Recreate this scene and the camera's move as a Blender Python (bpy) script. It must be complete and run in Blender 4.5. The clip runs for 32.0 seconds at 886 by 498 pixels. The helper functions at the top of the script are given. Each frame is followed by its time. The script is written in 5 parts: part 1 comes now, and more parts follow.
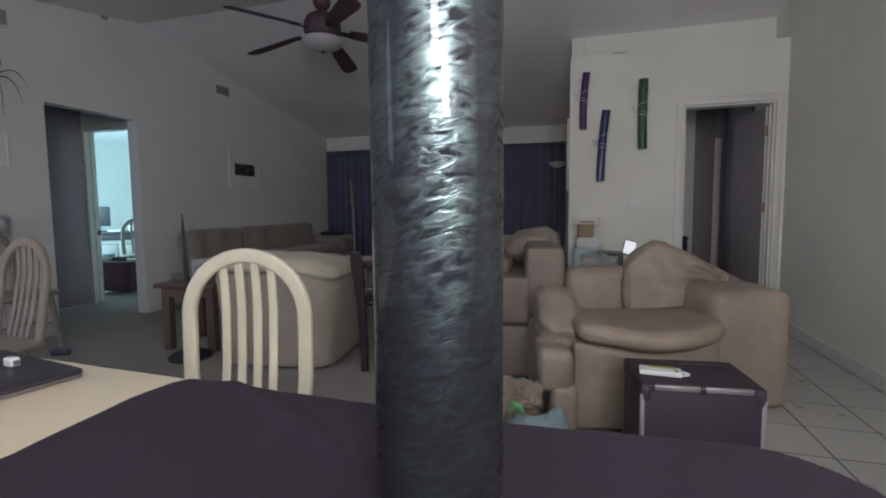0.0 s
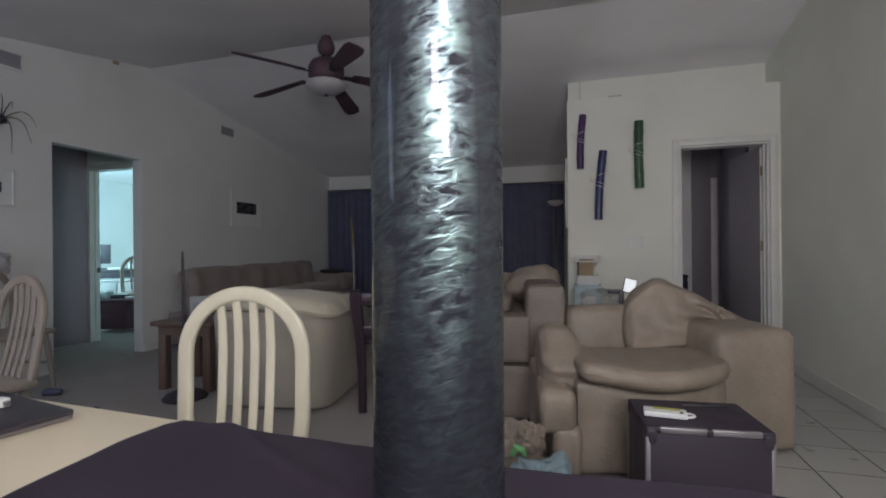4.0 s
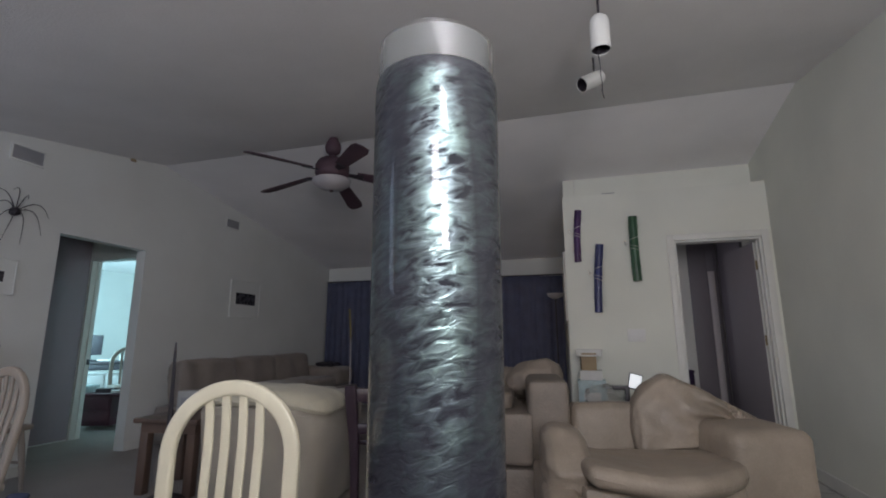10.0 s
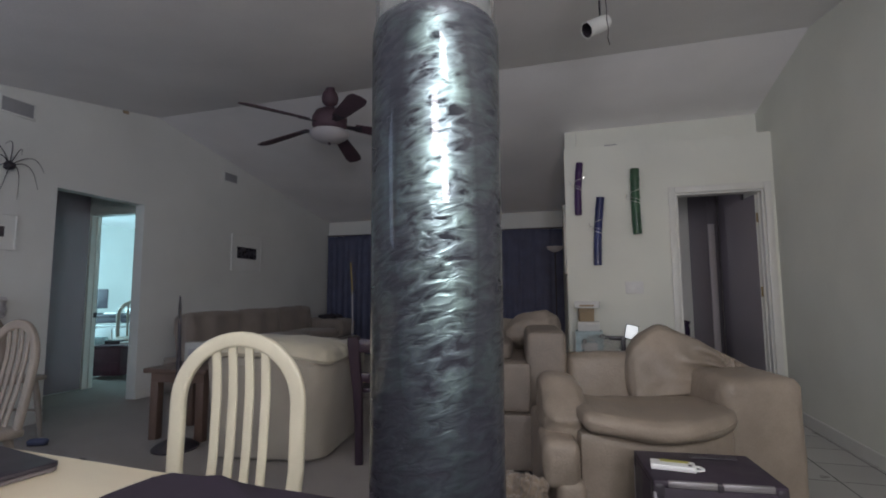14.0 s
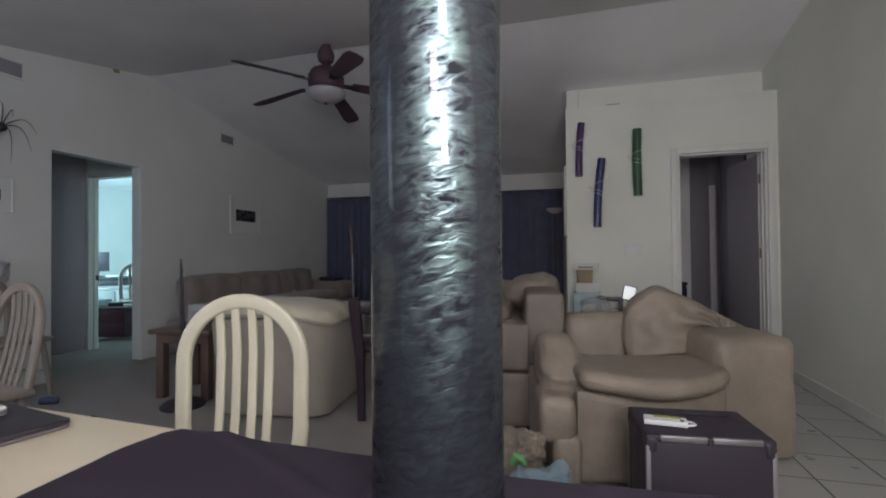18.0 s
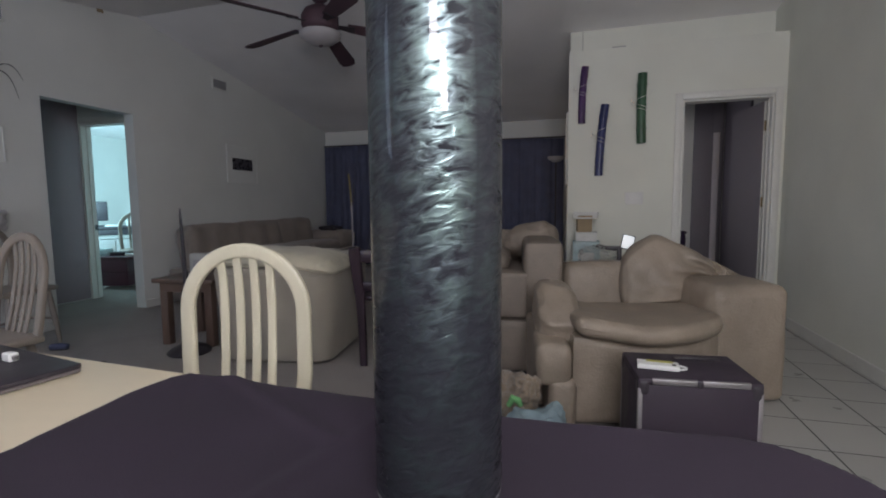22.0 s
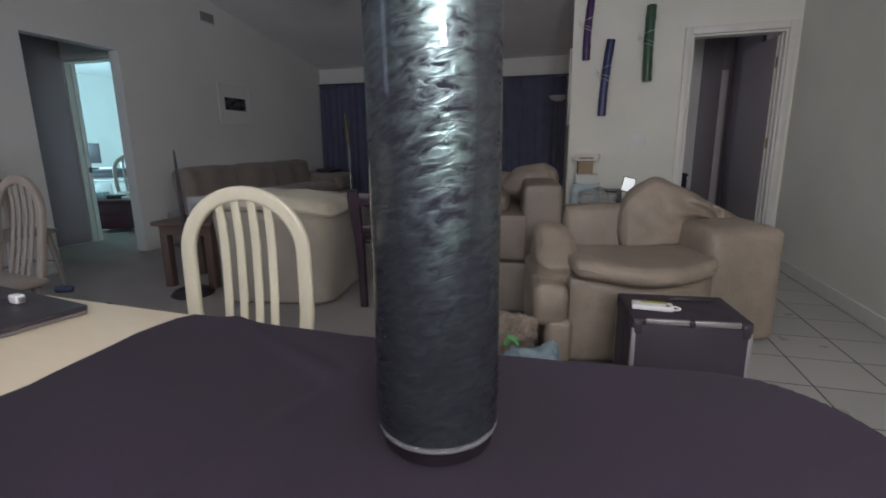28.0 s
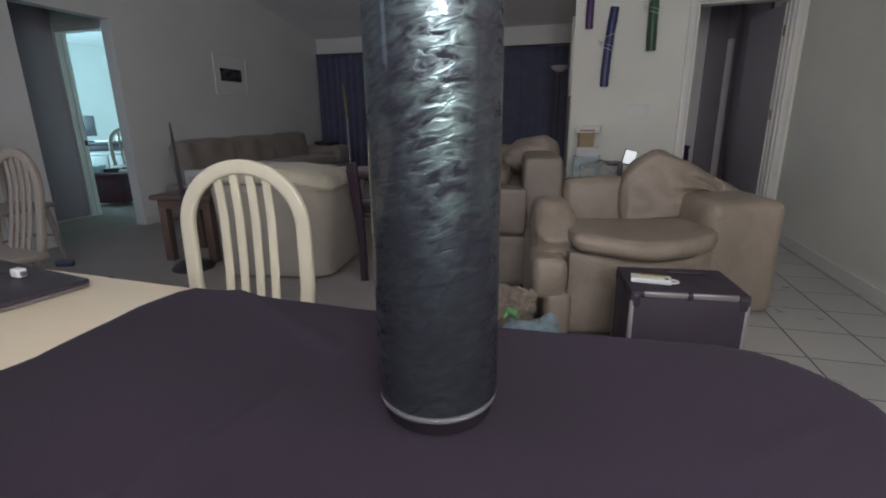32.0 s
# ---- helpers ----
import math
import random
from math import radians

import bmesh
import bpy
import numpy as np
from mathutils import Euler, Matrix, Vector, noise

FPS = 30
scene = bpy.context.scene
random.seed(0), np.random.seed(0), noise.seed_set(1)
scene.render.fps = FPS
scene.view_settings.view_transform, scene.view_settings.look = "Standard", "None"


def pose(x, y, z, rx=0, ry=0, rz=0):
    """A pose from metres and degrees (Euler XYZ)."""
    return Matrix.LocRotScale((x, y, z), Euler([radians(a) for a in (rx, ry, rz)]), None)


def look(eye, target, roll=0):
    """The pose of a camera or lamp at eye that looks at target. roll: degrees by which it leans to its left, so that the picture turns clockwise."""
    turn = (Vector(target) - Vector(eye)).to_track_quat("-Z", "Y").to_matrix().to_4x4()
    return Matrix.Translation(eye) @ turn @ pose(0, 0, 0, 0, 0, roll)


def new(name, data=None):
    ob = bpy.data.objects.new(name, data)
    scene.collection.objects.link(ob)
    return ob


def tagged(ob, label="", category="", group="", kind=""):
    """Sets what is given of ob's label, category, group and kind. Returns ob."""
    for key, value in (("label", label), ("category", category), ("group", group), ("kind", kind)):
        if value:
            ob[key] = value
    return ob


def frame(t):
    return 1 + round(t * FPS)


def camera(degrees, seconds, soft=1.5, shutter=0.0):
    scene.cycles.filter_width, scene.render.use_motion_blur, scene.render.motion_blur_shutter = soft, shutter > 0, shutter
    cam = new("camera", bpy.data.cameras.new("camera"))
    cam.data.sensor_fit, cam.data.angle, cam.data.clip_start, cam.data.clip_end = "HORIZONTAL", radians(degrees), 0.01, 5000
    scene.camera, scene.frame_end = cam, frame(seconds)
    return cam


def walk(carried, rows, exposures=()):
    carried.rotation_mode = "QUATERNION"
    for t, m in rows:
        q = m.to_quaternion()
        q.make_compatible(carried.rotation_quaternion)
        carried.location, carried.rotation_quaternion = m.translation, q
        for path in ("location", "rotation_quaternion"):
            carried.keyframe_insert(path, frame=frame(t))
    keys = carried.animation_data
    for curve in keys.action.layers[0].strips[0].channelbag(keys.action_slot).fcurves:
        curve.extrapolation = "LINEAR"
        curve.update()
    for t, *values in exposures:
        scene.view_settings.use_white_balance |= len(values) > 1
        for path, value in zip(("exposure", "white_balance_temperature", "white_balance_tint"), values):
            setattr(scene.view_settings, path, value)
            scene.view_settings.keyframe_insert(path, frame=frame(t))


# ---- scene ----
cam = camera(86.09, 32.0, soft=1.9)
# seconds, eye in metres, Euler angles in degrees: the camera tilts on its stand
ROWS = [
    (0.0, 0.0000, 0.0000, 1.0600, 85.396, 0.547, 16.528),
    (0.5, 0.0000, 0.0000, 1.0600, 85.801, 0.546, 16.527),
    (1.0, 0.0000, 0.0000, 1.0600, 86.258, 0.544, 16.527),
    (1.5, 0.0000, 0.0000, 1.0600, 86.875, 0.542, 16.526),
    (2.0, 0.0000, 0.0000, 1.0600, 87.559, 0.540, 16.524),
    (2.5, 0.0000, 0.0000, 1.0600, 88.285, 0.537, 16.522),
    (3.0, 0.0000, 0.0000, 1.0600, 88.947, 0.533, 16.519),
    (3.5, 0.0000, 0.0000, 1.0600, 89.535, 0.525, 16.514),
    (5.5, 0.0000, 0.0000, 1.0600, 91.705, 0.436, 16.488),
    (6.0, 0.0000, 0.0000, 1.0600, 92.871, 0.412, 16.484),
    (6.5, 0.0000, 0.0000, 1.0600, 94.079, 0.386, 16.479),
    (7.0, 0.0000, 0.0000, 1.0600, 95.068, 0.357, 16.474),
    (7.5, 0.0000, 0.0000, 1.0600, 96.076, 0.323, 16.466),
    (8.0, 0.0000, 0.0000, 1.0600, 97.234, 0.288, 16.455),
    (8.5, 0.0000, 0.0000, 1.0600, 98.378, 0.253, 16.442),
    (9.0, 0.0000, 0.0000, 1.0600, 99.407, 0.223, 16.429),
    (9.5, 0.0000, 0.0000, 1.0600, 100.283, 0.201, 16.417),
    (10.0, 0.0000, 0.0000, 1.0600, 101.037, 0.189, 16.408),
    (10.5, 0.0000, 0.0000, 1.0600, 101.573, 0.189, 16.403),
    (11.0, 0.0000, 0.0000, 1.0600, 101.700, 0.201, 16.403),
    (11.5, 0.0000, 0.0000, 1.0600, 100.203, 0.222, 16.415),
    (12.0, 0.0000, 0.0000, 1.0600, 98.992, 0.253, 16.426),
    (12.5, 0.0000, 0.0000, 1.0600, 97.913, 0.287, 16.435),
    (13.0, 0.0000, 0.0000, 1.0600, 97.053, 0.321, 16.440),
    (13.5, 0.0000, 0.0000, 1.0600, 96.172, 0.351, 16.443),
    (14.0, 0.0000, 0.0000, 1.0600, 95.433, 0.376, 16.443),
    (14.5, 0.0000, 0.0000, 1.0600, 94.743, 0.398, 16.441),
    (16.5, 0.0000, 0.0000, 1.0600, 92.857, 0.496, 16.414),
    (17.0, 0.0000, 0.0000, 1.0600, 92.299, 0.507, 16.410),
    (17.5, 0.0000, 0.0000, 1.0600, 91.532, 0.514, 16.407),
    (18.0, 0.0000, 0.0000, 1.0600, 90.871, 0.521, 16.404),
    (18.5, 0.0000, 0.0000, 1.0600, 90.165, 0.529, 16.400),
    (19.0, 0.0000, 0.0000, 1.0600, 89.389, 0.538, 16.395),
    (19.5, 0.0000, 0.0000, 1.0600, 88.682, 0.547, 16.389),
    (20.0, 0.0000, 0.0000, 1.0600, 87.860, 0.555, 16.381),
    (20.5, 0.0000, 0.0000, 1.0600, 87.022, 0.563, 16.373),
    (21.0, 0.0000, 0.0000, 1.0600, 86.191, 0.569, 16.364),
    (21.5, 0.0000, 0.0000, 1.0600, 85.406, 0.574, 16.354),
    (22.0, 0.0000, 0.0000, 1.0600, 84.750, 0.577, 16.345),
    (22.5, 0.0000, 0.0000, 1.0600, 84.151, 0.580, 16.336),
    (23.0, 0.0000, 0.0000, 1.0600, 83.497, 0.582, 16.327),
    (23.5, 0.0000, 0.0000, 1.0600, 82.794, 0.583, 16.318),
    (24.0, 0.0000, 0.0000, 1.0600, 82.196, 0.584, 16.309),
    (24.5, 0.0000, 0.0000, 1.0600, 81.702, 0.586, 16.301),
    (25.0, 0.0000, 0.0000, 1.0600, 81.164, 0.589, 16.293),
    (25.5, 0.0000, 0.0000, 1.0600, 80.551, 0.592, 16.283),
    (27.5, 0.0000, 0.0000, 1.0600, 78.412, 0.612, 16.223),
    (28.0, 0.0000, 0.0000, 1.0600, 77.863, 0.618, 16.215),
    (28.5, 0.0000, 0.0000, 1.0600, 77.278, 0.625, 16.209),
    (29.0, 0.0000, 0.0000, 1.0600, 76.725, 0.632, 16.203),
    (29.5, 0.0000, 0.0000, 1.0600, 76.208, 0.640, 16.198),
    (30.0, 0.0000, 0.0000, 1.0600, 75.804, 0.650, 16.192),
    (30.5, 0.0000, 0.0000, 1.0600, 75.456, 0.659, 16.187),
    (31.0, 0.0000, 0.0000, 1.0600, 75.162, 0.667, 16.182),
    (31.5, 0.0000, 0.0000, 1.0600, 74.911, 0.675, 16.177),
    (32.0, 0.0000, 0.0000, 1.0600, 74.677, 0.682, 16.173),
]
walk(cam, [(t, pose(x, y, z, rx, ry, rz)) for t, x, y, z, rx, ry, rz in ROWS],
     exposures=[(0, 0.0), (5, 0.0), (8, -0.01), (11, 0.02), (14, 0.0), (18, 0.0), (26, -0.02), (32, -0.03)])

# ---- light ----
world = bpy.data.worlds.new("world")
scene.world = world
world.use_nodes = True
sky = world.node_tree.nodes.new("ShaderNodeTexSky")
sky.sky_type, sky.sun_disc = "NISHITA", False
sky.sun_elevation, sky.sun_rotation = radians(12), radians(200)
world.node_tree.links.new(sky.outputs[0], world.node_tree.nodes["Background"].inputs[0])
world.node_tree.nodes["Background"].inputs[1].default_value = 0.06


def window_light(name, m, w, h, power, colour):
    lamp = bpy.data.lights.new(name, "AREA")
    lamp.shape, lamp.size, lamp.size_y, lamp.energy, lamp.color = "RECTANGLE", w, h, power, colour
    ob = new(name, lamp)
    ob.matrix_world = m
    return ob


for x, z, w, h, p in ((0.70, 2.05, 0.34, 0.48, 19.5), (0.27, 1.59, 0.30, 0.54, 17), (0.73, 1.32, 0.34, 0.44, 18.5)):
    window_light("kitchen_pane_light", look((x, -0.98, z), (x - 0.15, 0.0, z + 0.62)), w, h, p, (0.946, 0.933, 0.998))
window_light("dining_window_light", look((-3.3, -0.98, 1.5), (-3.6, 1.5, 1.15)), 1.7, 1.3, 15, (0.56, 0.70, 1.0))
window_light("office_window_light", look((-7.3, 4.40, 1.5), (-7.6, 6.5, 1.3)), 1.3, 1.2, 92, (0.46, 0.84, 1.0))
# Fill lamp added to brighten the hall behind the door.
window_light("hall_fill_light", look((0.45, 6.60, 1.5), (0.9, 5.6, 1.2)), 0.5, 0.8, 1.75, (0.87, 0.84, 1.0))
scene.view_settings.exposure = -0.03

# ---- materials ----
def material(name, colour, rough=0.6, metal=0.0, vary=0.12, scale=3.0, grain=60.0, bump=0.1, depth=0.002, stretch=(1, 1, 1),
             speckle=0.0, coat=0.0, sheen=0.0, per_piece=0.0, rough_vary=0.08, crease=0.0, placed=False):
    """A surface with broad stains, fine grain and relief; sizes are per metre."""
    m = bpy.data.materials.new(name)
    m.use_nodes = True
    nt = m.node_tree
    n, l = nt.nodes, nt.links
    b = n["Principled BSDF"]
    tc, mp = n.new("ShaderNodeTexCoord"), n.new("ShaderNodeMapping")
    mp.inputs["Scale"].default_value = stretch
    # placed: one pattern runs on across neighbouring pieces
    l.new(n.new("ShaderNodeNewGeometry").outputs["Position"] if placed else tc.outputs["Object"], mp.inputs["Vector"])
    broad, fine = n.new("ShaderNodeTexNoise"), n.new("ShaderNodeTexNoise")
    broad.inputs["Scale"].default_value, broad.inputs["Detail"].default_value = scale, 4
    fine.inputs["Scale"].default_value, fine.inputs["Detail"].default_value = grain, 3
    for t in (broad, fine):
        l.new(mp.outputs[0], t.inputs["Vector"])
    mix = n.new("ShaderNodeMath")
    mix.operation = "MULTIPLY_ADD"
    l.new(fine.outputs["Fac"], mix.inputs[0])
    mix.inputs[1].default_value = 0.25 + speckle
    l.new(broad.outputs["Fac"], mix.inputs[2])
    ramp = n.new("ShaderNodeValToRGB")
    lo, hi = [max(0.0, c * (1 - vary)) for c in colour], [min(1.0, c * (1 + vary)) for c in colour]
    ramp.color_ramp.elements[0].position, ramp.color_ramp.elements[1].position = 0.42, 0.85 + speckle * 0.4
    ramp.color_ramp.elements[0].color, ramp.color_ramp.elements[1].color = (*lo, 1), (*hi, 1)
    l.new(mix.outputs[0], ramp.inputs[0])
    out = ramp.outputs[0]
    if per_piece:
        info, hsv, mr = n.new("ShaderNodeObjectInfo"), n.new("ShaderNodeHueSaturation"), n.new("ShaderNodeMapRange")
        l.new(info.outputs["Random"], mr.inputs[0])
        mr.inputs["To Min"].default_value, mr.inputs["To Max"].default_value = 1 - per_piece, 1 + per_piece
        l.new(mr.outputs[0], hsv.inputs["Value"])
        l.new(out, hsv.inputs["Color"])
        out = hsv.outputs[0]
    l.new(out, b.inputs["Base Color"])
    b.inputs["Metallic"].default_value = metal
    rr = n.new("ShaderNodeMapRange")
    l.new(broad.outputs["Fac"], rr.inputs[0])
    rr.inputs["From Min"].default_value, rr.inputs["From Max"].default_value = 0.3, 0.7
    rr.inputs["To Min"].default_value, rr.inputs["To Max"].default_value = max(0.02, rough - rough_vary), min(1, rough + rough_vary)
    l.new(rr.outputs[0], b.inputs["Roughness"])
    b.inputs["Coat Weight"].default_value = coat
    b.inputs["Sheen Weight"].default_value = sheen
    if bump:
        bp = n.new("ShaderNodeBump")
        bp.inputs["Strength"].default_value, bp.inputs["Distance"].default_value = bump, depth
        l.new(fine.outputs["Fac"], bp.inputs["Height"])
        if crease:
            # long soft wrinkles under the grain
            fold, sharp, bp2 = n.new("ShaderNodeTexNoise"), n.new("ShaderNodeMath"), n.new("ShaderNodeBump")
            fold.inputs["Scale"].default_value, fold.inputs["Detail"].default_value, fold.inputs["Distortion"].default_value = 9, 5, 1.6
            l.new(mp.outputs[0], fold.inputs["Vector"])
            sharp.operation = "PINGPONG"
            sharp.inputs[1].default_value = 0.12
            l.new(fold.outputs["Fac"], sharp.inputs[0])
            bp2.inputs["Strength"].default_value, bp2.inputs["Distance"].default_value = crease, 0.03
            l.new(sharp.outputs[0], bp2.inputs["Height"])
            l.new(bp2.outputs[0], bp.inputs["Normal"])
        l.new(bp.outputs[0], b.inputs["Normal"])
    return m


def glass(name, colour=(1, 1, 1), rough=0.0, ior=1.45):
    m = bpy.data.materials.new(name)
    m.use_nodes = True
    b = m.node_tree.nodes["Principled BSDF"]
    b.inputs["Base Color"].default_value = (*colour, 1)
    b.inputs["Transmission Weight"].default_value, b.inputs["Roughness"].default_value, b.inputs["IOR"].default_value = 1, rough, ior
    return m


def glow(name, colour, strength):
    m = bpy.data.materials.new(name)
    m.use_nodes = True
    b = m.node_tree.nodes["Principled BSDF"]
    b.inputs["Base Color"].default_value = (*colour, 1)
    b.inputs["Emission Color"].default_value, b.inputs["Emission Strength"].default_value = (*colour, 1), strength
    return m


def pearl_fluid(name):
    """Dark fluid full of pearly flakes, drawn out in short slanting swirls."""
    m = bpy.data.materials.new(name)
    m.use_nodes = True
    nt = m.node_tree
    n, l = nt.nodes, nt.links
    b = n["Principled BSDF"]
    tc, mp = n.new("ShaderNodeTexCoord"), n.new("ShaderNodeMapping")
    mp.vector_type = "TEXTURE"
    mp.inputs["Scale"].default_value, mp.inputs["Rotation"].default_value = (1.3, 1.3, 0.50), (0, radians(-17), 0)
    l.new(tc.outputs["Object"], mp.inputs["Vector"])
    swirl, cloud = n.new("ShaderNodeTexNoise"), n.new("ShaderNodeTexNoise")
    swirl.inputs["Scale"].default_value, swirl.inputs["Detail"].default_value, swirl.inputs["Distortion"].default_value = 60, 3.0, 0.8
    swirl.inputs["Roughness"].default_value = 0.52
    cloud.inputs["Scale"].default_value, cloud.inputs["Detail"].default_value = 24, 3
    l.new(mp.outputs[0], swirl.inputs["Vector"])
    l.new(tc.outputs["Object"], cloud.inputs["Vector"])
    both = n.new("ShaderNodeMath")
    both.operation = "MULTIPLY_ADD"
    l.new(cloud.outputs["Fac"], both.inputs[0])
    both.inputs[1].default_value = 0.6
    l.new(swirl.outputs["Fac"], both.inputs[2])
    ramp = n.new("ShaderNodeValToRGB")
    e = ramp.color_ramp.elements
    e[0].position, e[1].position = 0.70, 0.95
    e[0].color, e[1].color = (0.028, 0.029, 0.034, 1), (0.033, 0.038, 0.042, 1)
    mid = e.new(0.83)
    mid.color = (0.029, 0.031, 0.036, 1)
    l.new(both.outputs[0], ramp.inputs[0])
    tint = n.new("ShaderNodeMix")
    tint.data_type, tint.blend_type = "RGBA", "MULTIPLY"
    hue = n.new("ShaderNodeValToRGB")
    h = hue.color_ramp.elements
    h[0].position, h[1].position = 0.4, 0.62
    h[0].color, h[1].color = (1.0, 0.99, 1.04, 1), (0.95, 1.01, 1.0, 1)
    l.new(cloud.outputs["Fac"], hue.inputs[0])
    tint.inputs["Factor"].default_value = 1
    l.new(ramp.outputs[0], tint.inputs["A"])
    l.new(hue.outputs[0], tint.inputs["B"])
    l.new(tint.outputs["Result"], b.inputs["Base Color"])
    b.inputs["Metallic"].default_value, b.inputs["Roughness"].default_value = 0.0, 0.38
    b.inputs["IOR"].default_value = 2.8
    glint = n.new("ShaderNodeValToRGB")
    g = glint.color_ramp.elements
    g[0].position, g[1].position = 0.40, 0.62
    g[0].color, g[1].color = (0.76, 0.95, 1.0, 1), (0.73, 0.99, 0.94, 1)
    l.new(cloud.outputs["Fac"], glint.inputs[0])
    l.new(glint.outputs[0], b.inputs["Specular Tint"])
    b.inputs["Coat Weight"].default_value, b.inputs["Coat Roughness"].default_value = 0.6, 0.02
    shine = n.new("ShaderNodeMapRange")
    l.new(both.outputs[0], shine.inputs[0])
    shine.inputs["From Min"].default_value, shine.inputs["From Max"].default_value = 0.64, 1.06
    shine.inputs["To Min"].default_value, shine.inputs["To Max"].default_value = 0.0, 1.0
    face, keep, gloss = n.new("ShaderNodeLayerWeight"), n.new("ShaderNodeMapRange"), n.new("ShaderNodeMath")
    face.inputs["Blend"].default_value = 0.5
    l.new(face.outputs["Facing"], keep.inputs[0])
    keep.inputs["From Min"].default_value, keep.inputs["From Max"].default_value = 0.08, 0.23
    keep.inputs["To Min"].default_value, keep.inputs["To Max"].default_value = 1.0, 0.06
    gloss.operation = "MULTIPLY"
    l.new(shine.outputs[0], gloss.inputs[0])
    l.new(keep.outputs[0], gloss.inputs[1])
    l.new(gloss.outputs[0], b.inputs["Specular IOR Level"])
    bp = n.new("ShaderNodeBump")
    bp.inputs["Strength"].default_value, bp.inputs["Distance"].default_value = 0.6, 0.0027
    l.new(swirl.outputs["Fac"], bp.inputs["Height"])
    l.new(bp.outputs[0], b.inputs["Normal"])
    return m


WALL = material("wall_paint", (0.76, 0.765, 0.74), 0.75, vary=0.05, scale=1.3, grain=110, bump=0.25, depth=0.002)
# The same wall paint, with this side's warmer light put into its tint.
WALLW = material("warm_lit_wall_paint", (0.775, 0.785, 0.715), 0.75, vary=0.06, scale=1.3, grain=110, bump=0.25, depth=0.002)
CEIL = material("ceiling_paint", (0.90, 0.88, 0.88), 0.9, vary=0.06, scale=1.1, grain=85, bump=0.5, depth=0.004)
TRIM = material("trim_paint", (0.74, 0.74, 0.70), 0.4, vary=0.05, scale=4, grain=40, bump=0.05)
CARPET = material("carpet", (0.285, 0.248, 0.220), 0.98, vary=0.16, scale=2.2, grain=260, bump=0.9, depth=0.01, speckle=0.25, sheen=0.3)
TILE = material("floor_tile", (0.415, 0.41, 0.388), 0.34, vary=0.04, scale=4, grain=70, bump=0.06, per_piece=0.05, placed=True)
GROUT = material("grout", (0.085, 0.080, 0.078), 0.95, vary=0.2, scale=8, grain=200, bump=0.5)
CREAM = material("cream_lacquer", (0.70, 0.65, 0.50), 0.38, vary=0.06, scale=7, grain=45, bump=0.08, stretch=(1, 1, 0.3), coat=0.15)
TABLE = material("table_laminate", (0.86, 0.745, 0.545), 0.45, vary=0.06, scale=3, grain=40, bump=0.04, stretch=(0.3, 1, 1), rough_vary=0.04)
CLOTH = material("black_cloth", (0.0268, 0.0180, 0.0312), 0.95, vary=0.18, scale=5, grain=420, bump=0.4, depth=0.001)
LEATHER = material("tan_leather", (0.300, 0.247, 0.195), 0.50, vary=0.20, scale=5, grain=110, bump=0.45, depth=0.004, crease=0.24)
CONTACT = material("contact_shade", (0.013, 0.010, 0.014), 0.5, vary=0.2, scale=20, grain=200, bump=0.1)
# Lighter copy of the cream upholstery; light from above is put into its colour.
LITSUEDE = material("lit_cream_upholstery", (0.54, 0.50, 0.39), 0.85, vary=0.1, scale=4, grain=220, bump=0.4, depth=0.002, sheen=0.2, crease=0.2)
# Darker copy of the tan leather; the recliner's shade is put into its colour.
RECLINE = material("shaded_tan_leather", (0.205, 0.170, 0.140), 0.58, vary=0.18, scale=5, grain=95, bump=0.45, depth=0.004, crease=0.2)
SUEDE = material("cream_upholstery", (0.375, 0.338, 0.282), 0.85, vary=0.09, scale=4, grain=220, bump=0.4, depth=0.002, sheen=0.2, crease=0.16)
BROWN = material("taupe_upholstery", (0.29, 0.245, 0.215), 0.85, vary=0.1, scale=5, grain=180, bump=0.4, depth=0.002, sheen=0.2)
CURTAIN = material("navy_curtain", (0.105, 0.115, 0.185), 0.9, vary=0.15, scale=6, grain=220, bump=0.4, depth=0.002)
OAK = material("oak_wood", (0.130, 0.085, 0.066), 0.5, vary=0.25, scale=6, grain=60, bump=0.15, stretch=(1, 1, 0.2))
REDWOOD = material("red_brown_wood", (0.075, 0.022, 0.036), 0.45, vary=0.25, scale=6, grain=60, bump=0.1, stretch=(0.2, 1, 1))
DARKWOOD = material("dark_wood", (0.034, 0.018, 0.030), 0.4, vary=0.25, scale=6, grain=60, bump=0.1, stretch=(1, 1, 0.2), coat=0.2)
BLACK = material("black_plastic", (0.036, 0.030, 0.038), 0.45, vary=0.2, scale=8, grain=120, bump=0.1)
CASEFACE = material("black_case_panel", (0.034, 0.023, 0.037), 0.6, vary=0.15, scale=12, grain=240, bump=0.35, depth=0.001)
ALUM = material("aluminium", (0.36, 0.34, 0.35), 0.5, metal=0.9, vary=0.08, scale=10, grain=120, bump=0.08)
WHITE = material("white_plastic", (0.78, 0.78, 0.76), 0.4, vary=0.03, scale=9, grain=60, bump=0.02)
MOPY = material("faded_yellow_plastic", (0.21, 0.165, 0.06), 0.55, vary=0.1)
YELLOW = material("yellow_plastic", (0.42, 0.39, 0.09), 0.5, vary=0.06)
BRASS = material("hinge_brass", (0.35, 0.27, 0.16), 0.45, metal=0.8)
PURPLE = material("purple_bamboo", (0.060, 0.017, 0.105), 0.4, vary=0.3, scale=14, grain=70, bump=0.1, stretch=(1, 1, 0.3), coat=0.3)
BLUE = material("blue_bamboo", (0.022, 0.030, 0.125), 0.4, vary=0.3, scale=14, grain=70, bump=0.1, stretch=(1, 1, 0.3), coat=0.3)
